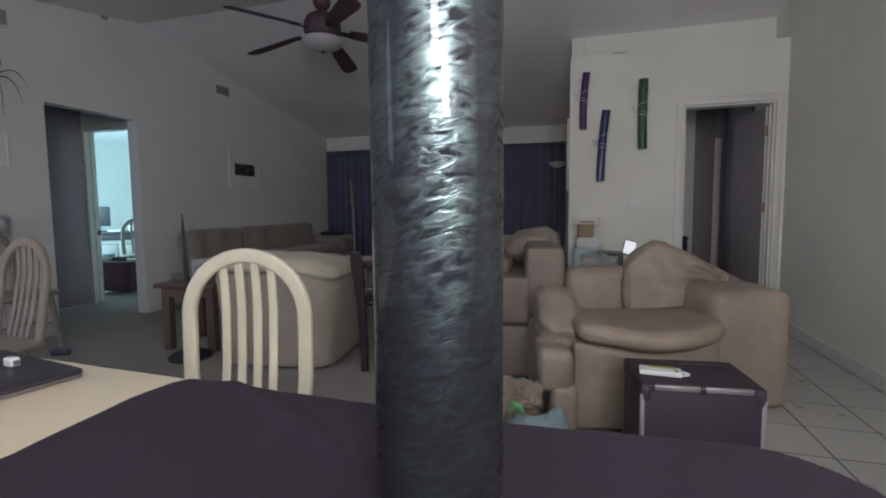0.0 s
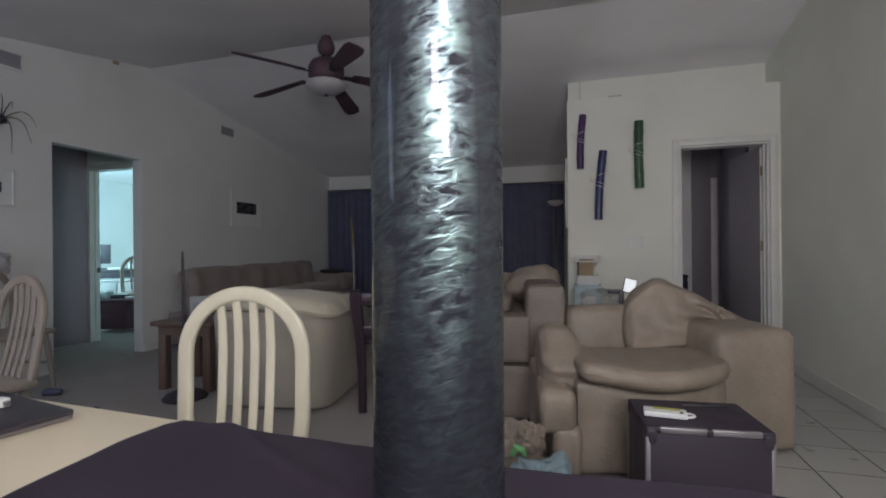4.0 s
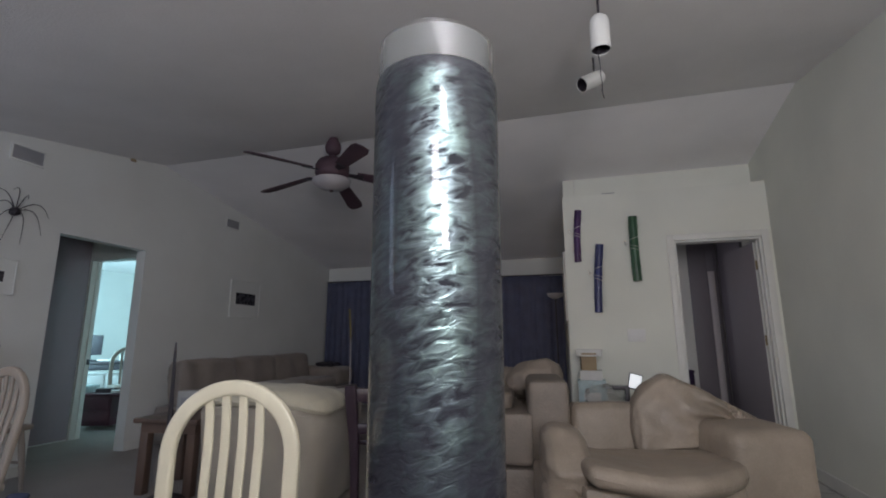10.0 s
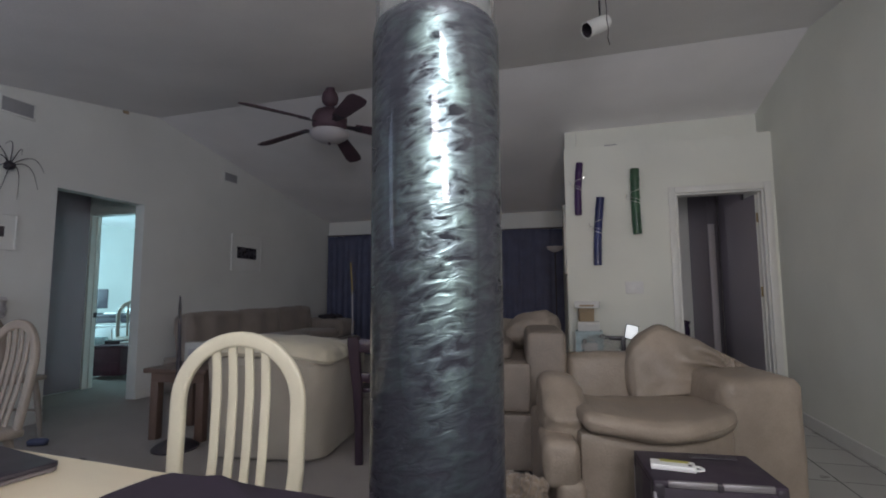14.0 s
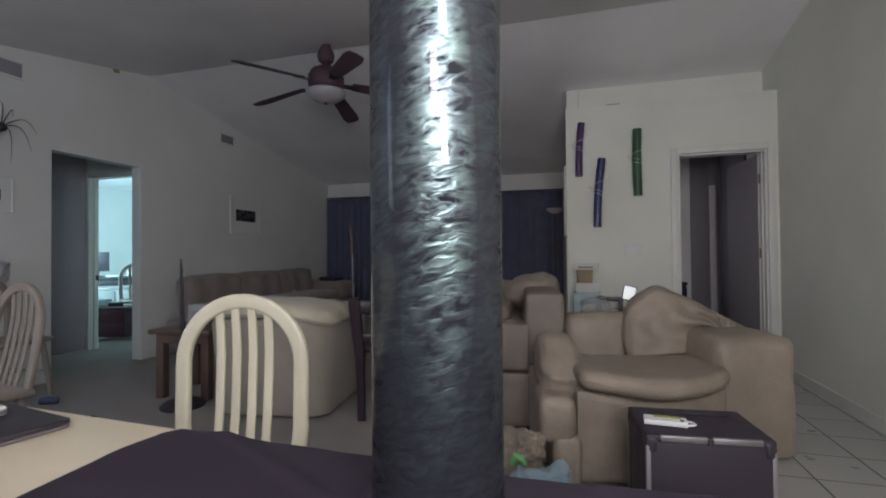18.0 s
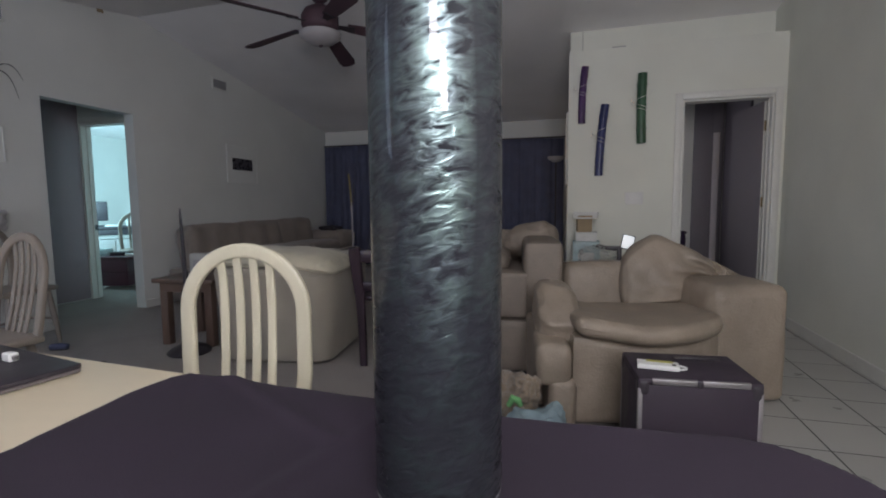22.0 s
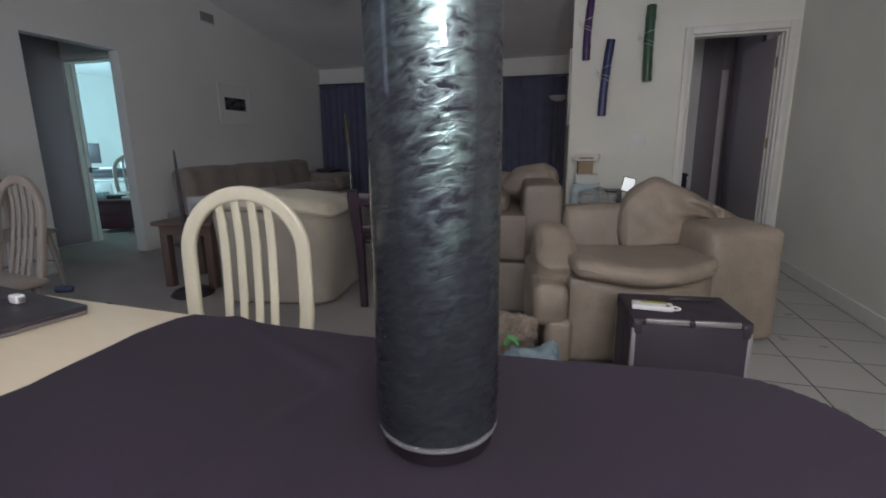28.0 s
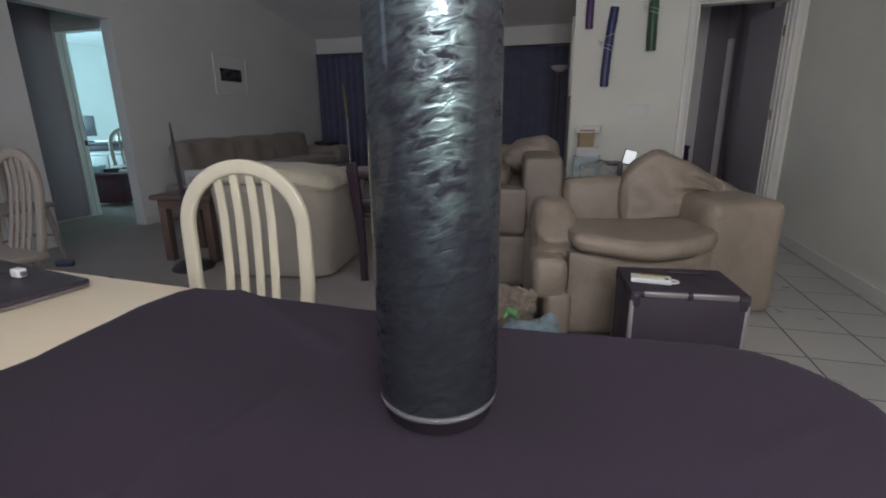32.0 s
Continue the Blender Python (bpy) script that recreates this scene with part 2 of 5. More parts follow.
GREEN = material("green_bamboo", (0.034, 0.100, 0.052), 0.4, vary=0.3, scale=14, grain=70, bump=0.1, stretch=(1, 1, 0.3), coat=0.3)
WIRE = material("silver_wire", (0.75, 0.74, 0.70), 0.3, metal=0.9)
FANWOOD = material("mahogany_blade", (0.088, 0.050, 0.066), 0.65, vary=0.25, scale=5, grain=50, bump=0.08, stretch=(0.3, 1, 1))
FROST = material("frosted_glass_bowl", (0.46, 0.44, 0.46), 0.45, vary=0.04, scale=8, grain=30, bump=0.02)
CARDBOARD = material("cardboard", (0.34, 0.26, 0.165), 0.85, vary=0.1, scale=8, grain=90, bump=0.15)
TEAL = material("printed_teal_card", (0.44, 0.55, 0.565), 0.6, vary=0.15, scale=20, grain=60, bump=0.05)
PAPER = material("white_card", (0.70, 0.70, 0.68), 0.7, vary=0.05, scale=10, grain=60, bump=0.05)
BLUECLOTH = material("pale_blue_cloth", (0.25, 0.335, 0.365), 0.95, vary=0.12, scale=14, grain=260, bump=0.5, depth=0.002)
GREENRUB = material("green_rubber", (0.16, 0.42, 0.16), 0.6, vary=0.1)
FLUFF = material("tan_plush", (0.31, 0.24, 0.175), 0.98, vary=0.2, scale=18, grain=260, bump=0.9, depth=0.008, sheen=0.4)
PHOTO = material("dark_photo_print", (0.048, 0.044, 0.052), 0.3, vary=0.9, scale=22, grain=40, bump=0.0)
# Dark grey puts the shade on the off-white hall door's face into its colour.
DOORP = material("shaded_door_paint", (0.262, 0.240, 0.265), 0.75, vary=0.05, scale=3, grain=40, bump=0.05)
PANELP = material("dark_panel_paint", (0.34, 0.27, 0.30), 0.6, vary=0.06, scale=3, grain=40, bump=0.05, stretch=(1, 1, 0.2))
STRIPP = material("pale_strip_paint", (0.62, 0.58, 0.60), 0.6, vary=0.06, scale=3, grain=40, bump=0.05)
TAUPE = material("taupe_door_paint", (0.232, 0.212, 0.240), 0.6, vary=0.06, scale=3, grain=40, bump=0.05, stretch=(1, 1, 0.2))
# Tan for the chairs off the table, darkened to carry their shade.
DIMWOOD = material("dimmed_tan_wood", (0.325, 0.28, 0.24), 0.5, vary=0.12, scale=6, grain=50, bump=0.08, stretch=(1, 1, 0.3))
LAPM = material("laptop_metal", (0.19, 0.165, 0.165), 0.5, metal=0.2, vary=0.06)
VENTM = material("vent_metal", (0.32, 0.32, 0.33), 0.5, metal=0.2, vary=0.08)
DRAPE = material("pale_grey_cloth", (0.47, 0.46, 0.48), 0.95, vary=0.15, scale=14, grain=260, bump=0.5, depth=0.002)
VENTP = material("pale_vent_metal", (0.40, 0.40, 0.42), 0.5, vary=0.08)
CABP = material("pale_grey_laminate", (0.40, 0.40, 0.39), 0.5, vary=0.06)
HAMPERM = material("purple_canvas", (0.035, 0.020, 0.055), 0.9, vary=0.15, scale=8, grain=200, bump=0.4)
VENTD = material("vent_dark", (0.03, 0.03, 0.03), 0.8, vary=0.1)
SCREENGLOW = glow("lit_screen", (0.86, 0.90, 0.93), 0.55)
CLEAR = glass("clear_acrylic", (0.97, 0.985, 0.98), 0.0, 1.45)
BAG = glass("clear_bag", (0.92, 0.92, 0.91), 0.15, 1.4)
BAG.node_tree.nodes["Principled BSDF"].inputs["Transmission Weight"].default_value = 0.85
FILM = glass("film_residue", (0.9, 0.92, 0.93), 0.5, 1.05)
FILM.node_tree.nodes["Principled BSDF"].inputs["Transmission Weight"].default_value = 0.90
# Whitened acrylic: the foot's pale crescent reflection is put into its colour.
FOOT = glass("milky_acrylic", (0.62, 0.60, 0.64), 0.12, 1.5)
FOOT.node_tree.nodes["Principled BSDF"].inputs["Transmission Weight"].default_value = 0.70
FLUID = pearl_fluid("pearl_fluid")

# ---- building helpers ----
def finish(name, bm, mat, smooth=True):
    me = bpy.data.meshes.new(name)
    bmesh.ops.recalc_face_normals(bm, faces=bm.faces)
    bm.to_mesh(me)
    bm.free()
    me.materials.append(mat)
    if smooth:
        me.polygons.foreach_set("use_smooth", [True] * len(me.polygons))
        me.set_sharp_from_angle(angle=radians(38))
    return me


def part(name, bm, mat, parent=None, label="", smooth=True):
    ob = new(name, finish(name, bm, mat, smooth))
    ob.parent = parent
    if label:
        ob["label"] = label
    return ob


def thing(name, m, label, category, group="", kind=""):
    ob = new(name)
    ob.empty_display_size = 0.05
    ob.matrix_world = m
    return tagged(ob, label, category, group, kind)


def box(x0, x1, y0, y1, z0, z1, bevel=0.0, seg=2, bm=None, m=None):
    own = bmesh.new()
    bmesh.ops.create_cube(own, size=1)
    for v in own.verts:
        v.co = Vector(((x0 + x1) / 2 + v.co.x * (x1 - x0), (y0 + y1) / 2 + v.co.y * (y1 - y0), (z0 + z1) / 2 + v.co.z * (z1 - z0)))
    if bevel:
        bmesh.ops.bevel(own, geom=own.edges[:], offset=bevel, segments=seg, profile=0.5, affect="EDGES")
    if m is not None:
        own.transform(m)
    return merge(bm, own)


def merge(bm, own):
    if bm is None:
        return own
    me = bpy.data.meshes.new("tmp")
    own.to_mesh(me)
    own.free()
    bm.from_mesh(me)
    bpy.data.meshes.remove(me)
    return bm


def bent(c, power):
    return math.copysign(abs(c) ** power, c)


def sweep(pts, radii, segs=12, flat=1.0, side=None, closed_ends=True, bm=None, square=1.0):
    """A rod along points; radii one or per point; flat thins it across the side vector."""
    bm = bm or bmesh.new()
    pts = [Vector(p) for p in pts]
    if not hasattr(radii, "__len__"):
        radii = [radii] * len(pts)
    rings = []
    ref = Vector(side) if side else Vector((0.13, 0.92, 0.31))
    for i, p in enumerate(pts):
        d = (pts[min(i + 1, len(pts) - 1)] - pts[max(i - 1, 0)]).normalized()
        u = ref - d * ref.dot(d)
        if u.length < 1e-4:
            u = Vector((1, 0, 0)) - d * d.x
        u.normalize()
        w = d.cross(u)
        rings.append([bm.verts.new(p + (u * bent(math.cos(a), square) * flat + w * bent(math.sin(a), square)) * radii[i])
                      for a in [2 * math.pi * k / segs for k in range(segs)]])
    for a, b in zip(rings, rings[1:]):
        for k in range(segs):
            bm.faces.new((a[k], a[(k + 1) % segs], b[(k + 1) % segs], b[k]))
    if closed_ends:
        bm.faces.new(rings[0])
        bm.faces.new(rings[-1])
    return bm


def lathe(profile, segs=32, bm=None, m=None):
    own = bmesh.new()
    rings = []
    for r, z in profile:
        if r < 1e-5:
            rings.append([own.verts.new((0, 0, z))])
        else:
            rings.append([own.verts.new((r * math.cos(2 * math.pi * k / segs), r * math.sin(2 * math.pi * k / segs), z)) for k in range(segs)])
    for a, b in zip(rings, rings[1:]):
        for k in range(segs):
            j = (k + 1) % segs
            if len(a) == 1 and len(b) == 1:
                continue
            if len(a) == 1:
                own.faces.new((a[0], b[j], b[k]))
            elif len(b) == 1:
                own.faces.new((a[k], a[j], b[0]))
            else:
                own.faces.new((a[k], a[j], b[j], b[k]))
    if m is not None:
        own.transform(m)
    return merge(bm, own)


def cushion(size, r=0.06, bulge=0.03, wrinkle=0.006, freq=7.0, seed=0, n=14, m=None, sag=0.0, bm=None):
    """A stuffed block: rounded corners, swollen faces and shallow creases."""
    own = bmesh.new()
    bmesh.ops.create_cube(own, size=2)
    bmesh.ops.subdivide_edges(own, edges=own.edges[:], cuts=n, use_grid_fill=True)
    h = [s / 2 for s in size]
    off = Vector((seed * 3.7, seed * 1.9, seed * 5.3))
    for v in own.verts:
        c = v.co
        p = Vector((c.x * h[0], c.y * h[1], c.z * h[2]))
        inner = Vector([max(-(h[i] - r), min(h[i] - r, p[i])) for i in range(3)])
        d = p - inner
        nrm = d.normalized() if d.length > 1e-6 else Vector((0, 0, 1))
        q = inner + nrm * r if d.length > 1e-6 else p
        e = [1 - c[i] * c[i] for i in range(3)]
        for i in range(3):
            j, k = (i + 1) % 3, (i + 2) % 3
            q[i] += math.copysign(bulge, c[i]) * (abs(c[i]) ** 3) * e[j] * e[k] * 1.0
        if sag and c.z > 0:
            q.z -= sag * e[0] * e[1]
        w = noise.noise(q * freq + off) + 0.5 * noise.noise(q * freq * 2.3 + off)
        q += nrm * w * wrinkle
        v.co = q
    if m is not None:
        own.transform(m)
    return merge(bm, own)


def slab(outline, z0, z1, bevel=0.0, bm=None, m=None):
    """A flat piece with the given outline."""
    own = bmesh.new()
    vs = [own.verts.new((x, y, z0)) for x, y in outline]
    f = own.faces.new(vs)
    out = bmesh.ops.extrude_face_region(own, geom=[f])
    for v in [g for g in out["geom"] if isinstance(g, bmesh.types.BMVert)]:
        v.co.z = z1
    if bevel:
        edges = [e for e in own.edges if abs(e.verts[0].co.z - e.verts[1].co.z) < 1e-6]
        bmesh.ops.bevel(own, geom=edges, offset=bevel, segments=2, profile=0.5, affect="EDGES")
    if m is not None:
        own.transform(m)
    return merge(bm, own)


def setting(name, bm, mat, label, category, smooth=False):
    return tagged(part(name, bm, mat, None, "", smooth), label, category, "", "structure")

# ---- the place: one vaulted living room, a hall, a vestibule and an office ----
LX, RX, YN, YF, YB, PX = -4.47, 1.688, -1.12, 7.75, 4.9, -0.147
RIDGE_Y, RIDGE_Z, SLOPE, FLAT = 4.02, 3.035, 0.175, 2.44
T = 0.12


def ceiling_at(y):
    return max(FLAT, RIDGE_Z - SLOPE * abs(y - RIDGE_Y))


# floors: carpet, with a tiled strip along the east wall
bm = box(LX - 4.6, 0.42, YN, YF + T, -0.1, 0.0)
box(0.42, RX, YB + T, YF + T, -0.1, 0.0, bm=bm)
setting("floor", bm, CARPET, "worn beige wall-to-wall carpet, darker where walked", "carpet")
tile_floor = setting("floor_tiled", box(0.42, RX, YN, YB + T, -0.1, -0.0009), GROUT, "pale square ceramic floor tiles with dark grout", "tiled floor")

# west wall with the vestibule opening
bm = box(LX - T, LX, YN - T, 3.02, 0, 3.05)
box(LX - T, LX, 3.90, YF + T, 0, 3.05, bm=bm)
box(LX - T, LX, 3.02, 3.90, 2.03, 3.05, bm=bm)
setting("wall_west", bm, WALL, "off-white painted plaster wall with a doorway", "wall")
# north wall behind the curtains
setting("wall_north", box(LX, PX, YF, YF + T, 0, 3.0), WALL, "off-white painted wall above dark curtains", "wall")
# partition with the hall door, its ledge and the wall set back above it
bm = box(PX, 0.866, YB, YB + T, 0, 2.525)
box(1.602, RX, YB, YB + T, 0, 2.525, bm=bm)
box(0.866, 1.602, YB, YB + T, 2.0, 2.525, bm=bm)
box(PX, PX + T, YB + T, 5.25, 0, 2.44, bm=bm)
box(PX, PX + T, 5.25, YF + T, 0, 2.95, bm=bm)
setting("wall_partition", bm, WALLW, "off-white partition wall with a hall doorway", "wall")
bm = box(PX + 0.002, RX, YB + T, 5.25, 2.442, 2.521)
box(PX + T + 0.004, RX, 5.25, 5.37, 2.40, 2.95, bm=bm)
setting("wall_upper", bm, WALLW, "off-white wall set back above a plaster ledge", "wall")
setting("wall_east", box(RX, RX + T, YN - T, YF + T, 0, 3.05), WALLW, "plain off-white painted wall", "wall")
bm = box(LX, -4.2, YN - T, YN, 0, 2.5)
box(-2.4, 0.10, YN - T, YN, 0, 2.5, bm=bm)
box(0.98, RX, YN - T, YN, 0, 2.5, bm=bm)
box(-4.2, -2.4, YN - T, YN, 0, 0.85, bm=bm)
box(-4.2, -2.4, YN - T, YN, 2.15, 2.5, bm=bm)
box(0.10, 0.98, YN - T, YN, 0, 1.05, bm=bm)
box(0.10, 0.98, YN - T, YN, 2.34, 2.5, bm=bm)
setting("wall_south", bm, WALL, "off-white painted wall with two windows", "wall")
for i, (x0, x1, z0, z1) in enumerate(((-4.2, -2.4, 0.85, 2.15), (0.10, 0.98, 1.05, 2.34)), 1):
    w = thing("window_%d" % i, pose((x0 + x1) / 2, YN, z0), "white-framed daylight window in the wall behind the dining table", "window", kind="structure")
    hw, hh = (x1 - x0) / 2, z1 - z0
    bm = box(-hw, hw, -0.09, -0.03, 0, 0.04)
    box(-hw, hw, -0.09, -0.03, hh - 0.04, hh, bm=bm)
    box(-hw, -hw + 0.04, -0.09, -0.03, 0.04, hh - 0.04, bm=bm)
    box(hw - 0.04, hw, -0.09, -0.03, 0.04, hh - 0.04, bm=bm)
    part("window_frame", bm, TRIM, w)
    pane = part("pane", box(-hw + 0.04, hw - 0.04, -0.064, -0.058, 0.04, hh - 0.04), CLEAR, w)
    pane.visible_shadow = False
    part("window_sill", box(-hw - 0.04, hw + 0.04, -0.02, 0.06, -0.03, -0.002, 0.006), TRIM, w)

# the vaulted ceiling, flat over the near end
prof = [(YN - T, FLAT), (RIDGE_Y - (RIDGE_Z - FLAT) / SLOPE, FLAT), (RIDGE_Y, RIDGE_Z), (YF + T, RIDGE_Z - SLOPE * (YF + T - RIDGE_Y))]
bm = bmesh.new()
lo = [[bm.verts.new((x, y, z)) for y, z in prof] for x in (LX, RX)]
hi = [[bm.verts.new((x, y, z + 0.1)) for y, z in prof] for x in (LX, RX)]
for i in range(3):
    bm.faces.new((lo[0][i], lo[0][i + 1], lo[1][i + 1], lo[1][i]))
    bm.faces.new((hi[0][i], hi[1][i], hi[1][i + 1], hi[0][i + 1]))
    for s in (0, 1):
        bm.faces.new((lo[s][i], hi[s][i], hi[s][i + 1], lo[s][i + 1]))
for i in (0, 3):
    bm.faces.new((lo[0][i], lo[1][i], hi[1][i], hi[0][i]))
setting("ceiling", bm, CEIL, "textured off-white vaulted ceiling with a straight ridge", "ceiling")

# vestibule and office behind the west wall
VX, VY = -5.57, 4.15
bm = box(VX - T, VX, 2.80, VY, 0, 2.44)
box(VX, LX - T, 2.80, 2.92, 0, 2.44, bm=bm)
setting("wall_vestibule", bm, WALL, "shaded off-white vestibule wall", "wall")
bm = box(VX - 3.4, -7.95, VY, VY + T, 0, 2.44)
box(-6.65, -5.562, VY, VY + T, 0, 2.44, bm=bm)
box(-7.95, -6.65, VY, VY + T, 0, 0.85, bm=bm)
box(-7.95, -6.65, VY, VY + T, 2.15, 2.44, bm=bm)
box(-4.70, LX - T, VY, VY + T, 0, 2.44, bm=bm)
box(-5.562, -4.70, VY, VY + T, 2.03, 2.44, bm=bm)
setting("wall_office_south", bm, WALL, "off-white wall with the office doorway", "wall")
bm = box(-8.97, -8.85, VY + T, YF + T, 0, 2.44)
box(-8.85, LX - T, YF, YF + T, 0, 2.44, bm=bm)
setting("wall_office", bm, WALL, "white office wall in cool daylight", "wall")
setting("ceiling_office", box(-8.97, LX - T, 2.80, YF + T, 2.44, 2.54), CEIL, "flat white office ceiling", "ceiling")
w = thing("window_3", pose(-7.3, VY, 0.85), "white-framed daylight window of the office", "window", kind="structure")
bm = box(-0.65, 0.65, 0.03, 0.09, 0, 0.04)
box(-0.65, 0.65, 0.03, 0.09, 1.26, 1.30, bm=bm)
box(-0.65, -0.61, 0.03, 0.09, 0.04, 1.26, bm=bm)
box(0.61, 0.65, 0.03, 0.09, 0.04, 1.26, bm=bm)
part("window_frame", bm, TRIM, w)
pane = part("pane", box(-0.61, 0.61, 0.057, 0.063, 0.04, 1.26), CLEAR, w)
pane.visible_shadow = False

# hall behind the partition door
bm = box(PX + T, 0.15, 6.70, 6.82, 0, 2.44)
box(0.75, RX, 6.70, 6.82, 0, 2.44, bm=bm)
box(0.15, 0.75, 6.70, 6.82, 0, 1.05, bm=bm)
box(0.15, 0.75, 6.70, 6.82, 1.95, 2.44, bm=bm)
setting("wall_hall", bm, WALL, "shaded off-white hall wall", "wall")
setting("ceiling_hall", box(PX + T, RX, 5.37, 6.82, 2.40, 2.5), CEIL, "flat white hall ceiling", "ceiling")


# Unseen window, added only to hold the hall's fill lamp.
w = thing("window_4", pose(0.45, 6.70, 1.05), "unseen white-framed window added at the hall's end for fill light", "window", kind="structure")
bm = box(-0.30, 0.30, 0.03, 0.09, 0, 0.04)
box(-0.30, 0.30, 0.03, 0.09, 0.86, 0.90, bm=bm)
box(-0.30, -0.26, 0.03, 0.09, 0.04, 0.86, bm=bm)
box(0.26, 0.30, 0.03, 0.09, 0.04, 0.86, bm=bm)
part("window_frame", bm, TRIM, w)
pane = part("pane", box(-0.26, 0.26, 0.057, 0.063, 0.04, 0.86), CLEAR, w)
pane.visible_shadow = False


def door_trim(name, m, w, h, label, left=True):
    """A flat casing round an opening, in local x and z, proud of the wall towards -y, with its jamb lining."""
    d = thing(name, m, label, "door frame", kind="structure")
    c = 0.060
    if left:
        part("casing", box(-c, 0.0, -0.018, -0.002, 0, h + c, 0.004), TRIM, d)
    part("casing", box(w, w + c, -0.018, -0.002, 0, h + c, 0.004), TRIM, d)
    part("casing", box(0.0, w, -0.018, -0.002, h, h + c, 0.004), TRIM, d)
    part("jamb", box(0.002, 0.02, 0.0, T, 0, h - 0.002), TRIM, d)
    part("jamb", box(w - 0.02, w - 0.002, 0.0, T, 0, h - 0.002), TRIM, d)
    part("jamb", box(0.02, w - 0.02, 0.0, T, h - 0.02, h - 0.002), TRIM, d)
    part("stop", box(0.02, 0.032, 0.06, 0.075, 0, h - 0.02), TRIM, d)
    part("stop", box(w - 0.032, w - 0.02, 0.06, 0.075, 0, h - 0.02), TRIM, d)
    return d


door_trim("door_1", pose(0.866, YB, 0), 0.736, 2.0, "off-white painted hall door frame")
office_frame = door_trim("door_2", pose(-5.562, VY, 0), 0.862, 2.03, "off-white painted office door frame", False)
part("strike_plate", box(0.0205, 0.030, 0.080, 0.118, 0.81, 0.87, 0.002), BLACK, office_frame, "dark metal strike plate")

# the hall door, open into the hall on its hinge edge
leaf = thing("hall_door", pose(1.562, 5.03, 0.012, 0, 0, 96), "off-white flush hall door, its face darkened for shade, standing open into the hall", "door", kind="structure")
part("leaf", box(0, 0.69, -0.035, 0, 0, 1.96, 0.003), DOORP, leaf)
part("edge_strip", box(-0.003, -0.0005, -0.033, -0.002, 0.004, 1.956), TRIM, leaf)
for z in (0.22, 1.05, 1.74):
    part("hinge", sweep([(-0.006, -0.041, z - 0.045), (-0.006, -0.041, z + 0.045)], 0.007, 10), BRASS, leaf, "tarnished brass hinge")
    part("hinge_plate", box(-0.0055, -0.003, -0.034, -0.004, z - 0.045, z + 0.045), BRASS, leaf)
leaf2 = thing("hall_closet", pose(1.323, 6.70, 0), "taupe closet doors at the end of the hall with a white edge strip", "door", kind="structure")
# Leaves and infill rise to 2.36 m to darken the wall above.
part("leaf", box(0.0, 0.210, -0.035, -0.002, 0.012, 2.36, 0.003), TAUPE, leaf2)
part("leaf", box(0.29, 0.332, -0.035, -0.002, 0.012, 2.36, 0.003), TAUPE, leaf2)
part("dark_infill", box(0.2105, 0.2895, -0.035, -0.002, 1.922, 2.36), TAUPE, leaf2)
part("edge_strip", box(0.213, 0.287, -0.045, -0.002, 0.0, 1.92, 0.004), STRIPP, leaf2, "pale painted edge strip")

# Added panel: takes the closet's dark tone on along the side wall.
hall_side_panel = thing("hall_side_panel", pose(RX, 5.75, 0, 0, 0, 90), "taupe panel added on the hall's side wall to keep it dark", "door", kind="structure")
part("leaf", box(0.0, 0.90, 0.002, 0.03, 0.012, 2.36, 0.003), TAUPE, hall_side_panel)
# baseboards
for name, b in (("baseboard", box(LX + 0.001, LX + 0.014, YN, 3.02, 0, 0.085, 0.003)),
                ("baseboard", box(LX + 0.001, LX + 0.014, 3.90, YF, 0, 0.085, 0.003)),
                ("baseboard", box(RX - 0.014, RX - 0.001, YN, YB, -0.012, 0.085, 0.003)),
                ("baseboard", box(PX, 0.77, YB - 0.014, YB - 0.001, 0, 0.085, 0.003))):
    setting(name, b, TRIM, "white painted baseboard", "baseboard")

# taupe panel over the vestibule wall, added to put its shade into colour
cl = thing("vestibule_panel", pose(VX, 2.98, 0.012, 0, 0, 90), "flush taupe panel laid over the vestibule wall to darken it", "door", kind="structure")
part("leaf", box(0.06, 1.158, -0.012, -0.002, 0, 2.40, 0.003), PANELP, cl)
part("casing", box(0.0, 0.058, -0.014, -0.002, 0, 2.40, 0.004), PANELP, cl)

# ---- dining end ----
table = thing("dining_table", pose(-0.75, 0.235, 0, 0, 0, -3.0), "cream laminate dining table with rounded corners, half covered by black cloth", "table")


def rounded_outline(x0, x1, y0, y1, r, n=8):
    pts = []
    for cx, cy, a0 in ((x1 - r, y1 - r, 0), (x0 + r, y1 - r, 90), (x0 + r, y0 + r, 180), (x1 - r, y0 + r, 270)):
        pts += [(cx + r * math.cos(radians(a0 + 90 * k / n)), cy + r * math.sin(radians(a0 + 90 * k / n))) for k in range(n + 1)]
    return pts


part("tabletop", slab(rounded_outline(-1.10, 1.07, -0.47, 0.47, 0.12), 0.715, 0.748, 0.006), TABLE, table)
part("edge_dent", box(-0.222, -0.208, 0.4685, 0.4705, 0.735, 0.7483), BLACK, table, "small dark chip in the edge")
part("apron", box(-0.95, 0.92, 0.33, 0.355, 0.62, 0.715, 0.003), CREAM, table)
part("apron", box(-0.95, 0.92, -0.355, -0.33, 0.62, 0.715, 0.003), CREAM, table)
for sx in (-0.93, 0.90):
    for sy in (-0.33, 0.33):
        part("leg", lathe([(0, 0), (0.022, 0), (0.03, 0.1), (0.036, 0.4), (0.03, 0.55), (0.042, 0.6), (0.042, 0.714), (0, 0.714)], 20, m=pose(sx, sy, 0)), CREAM, table)


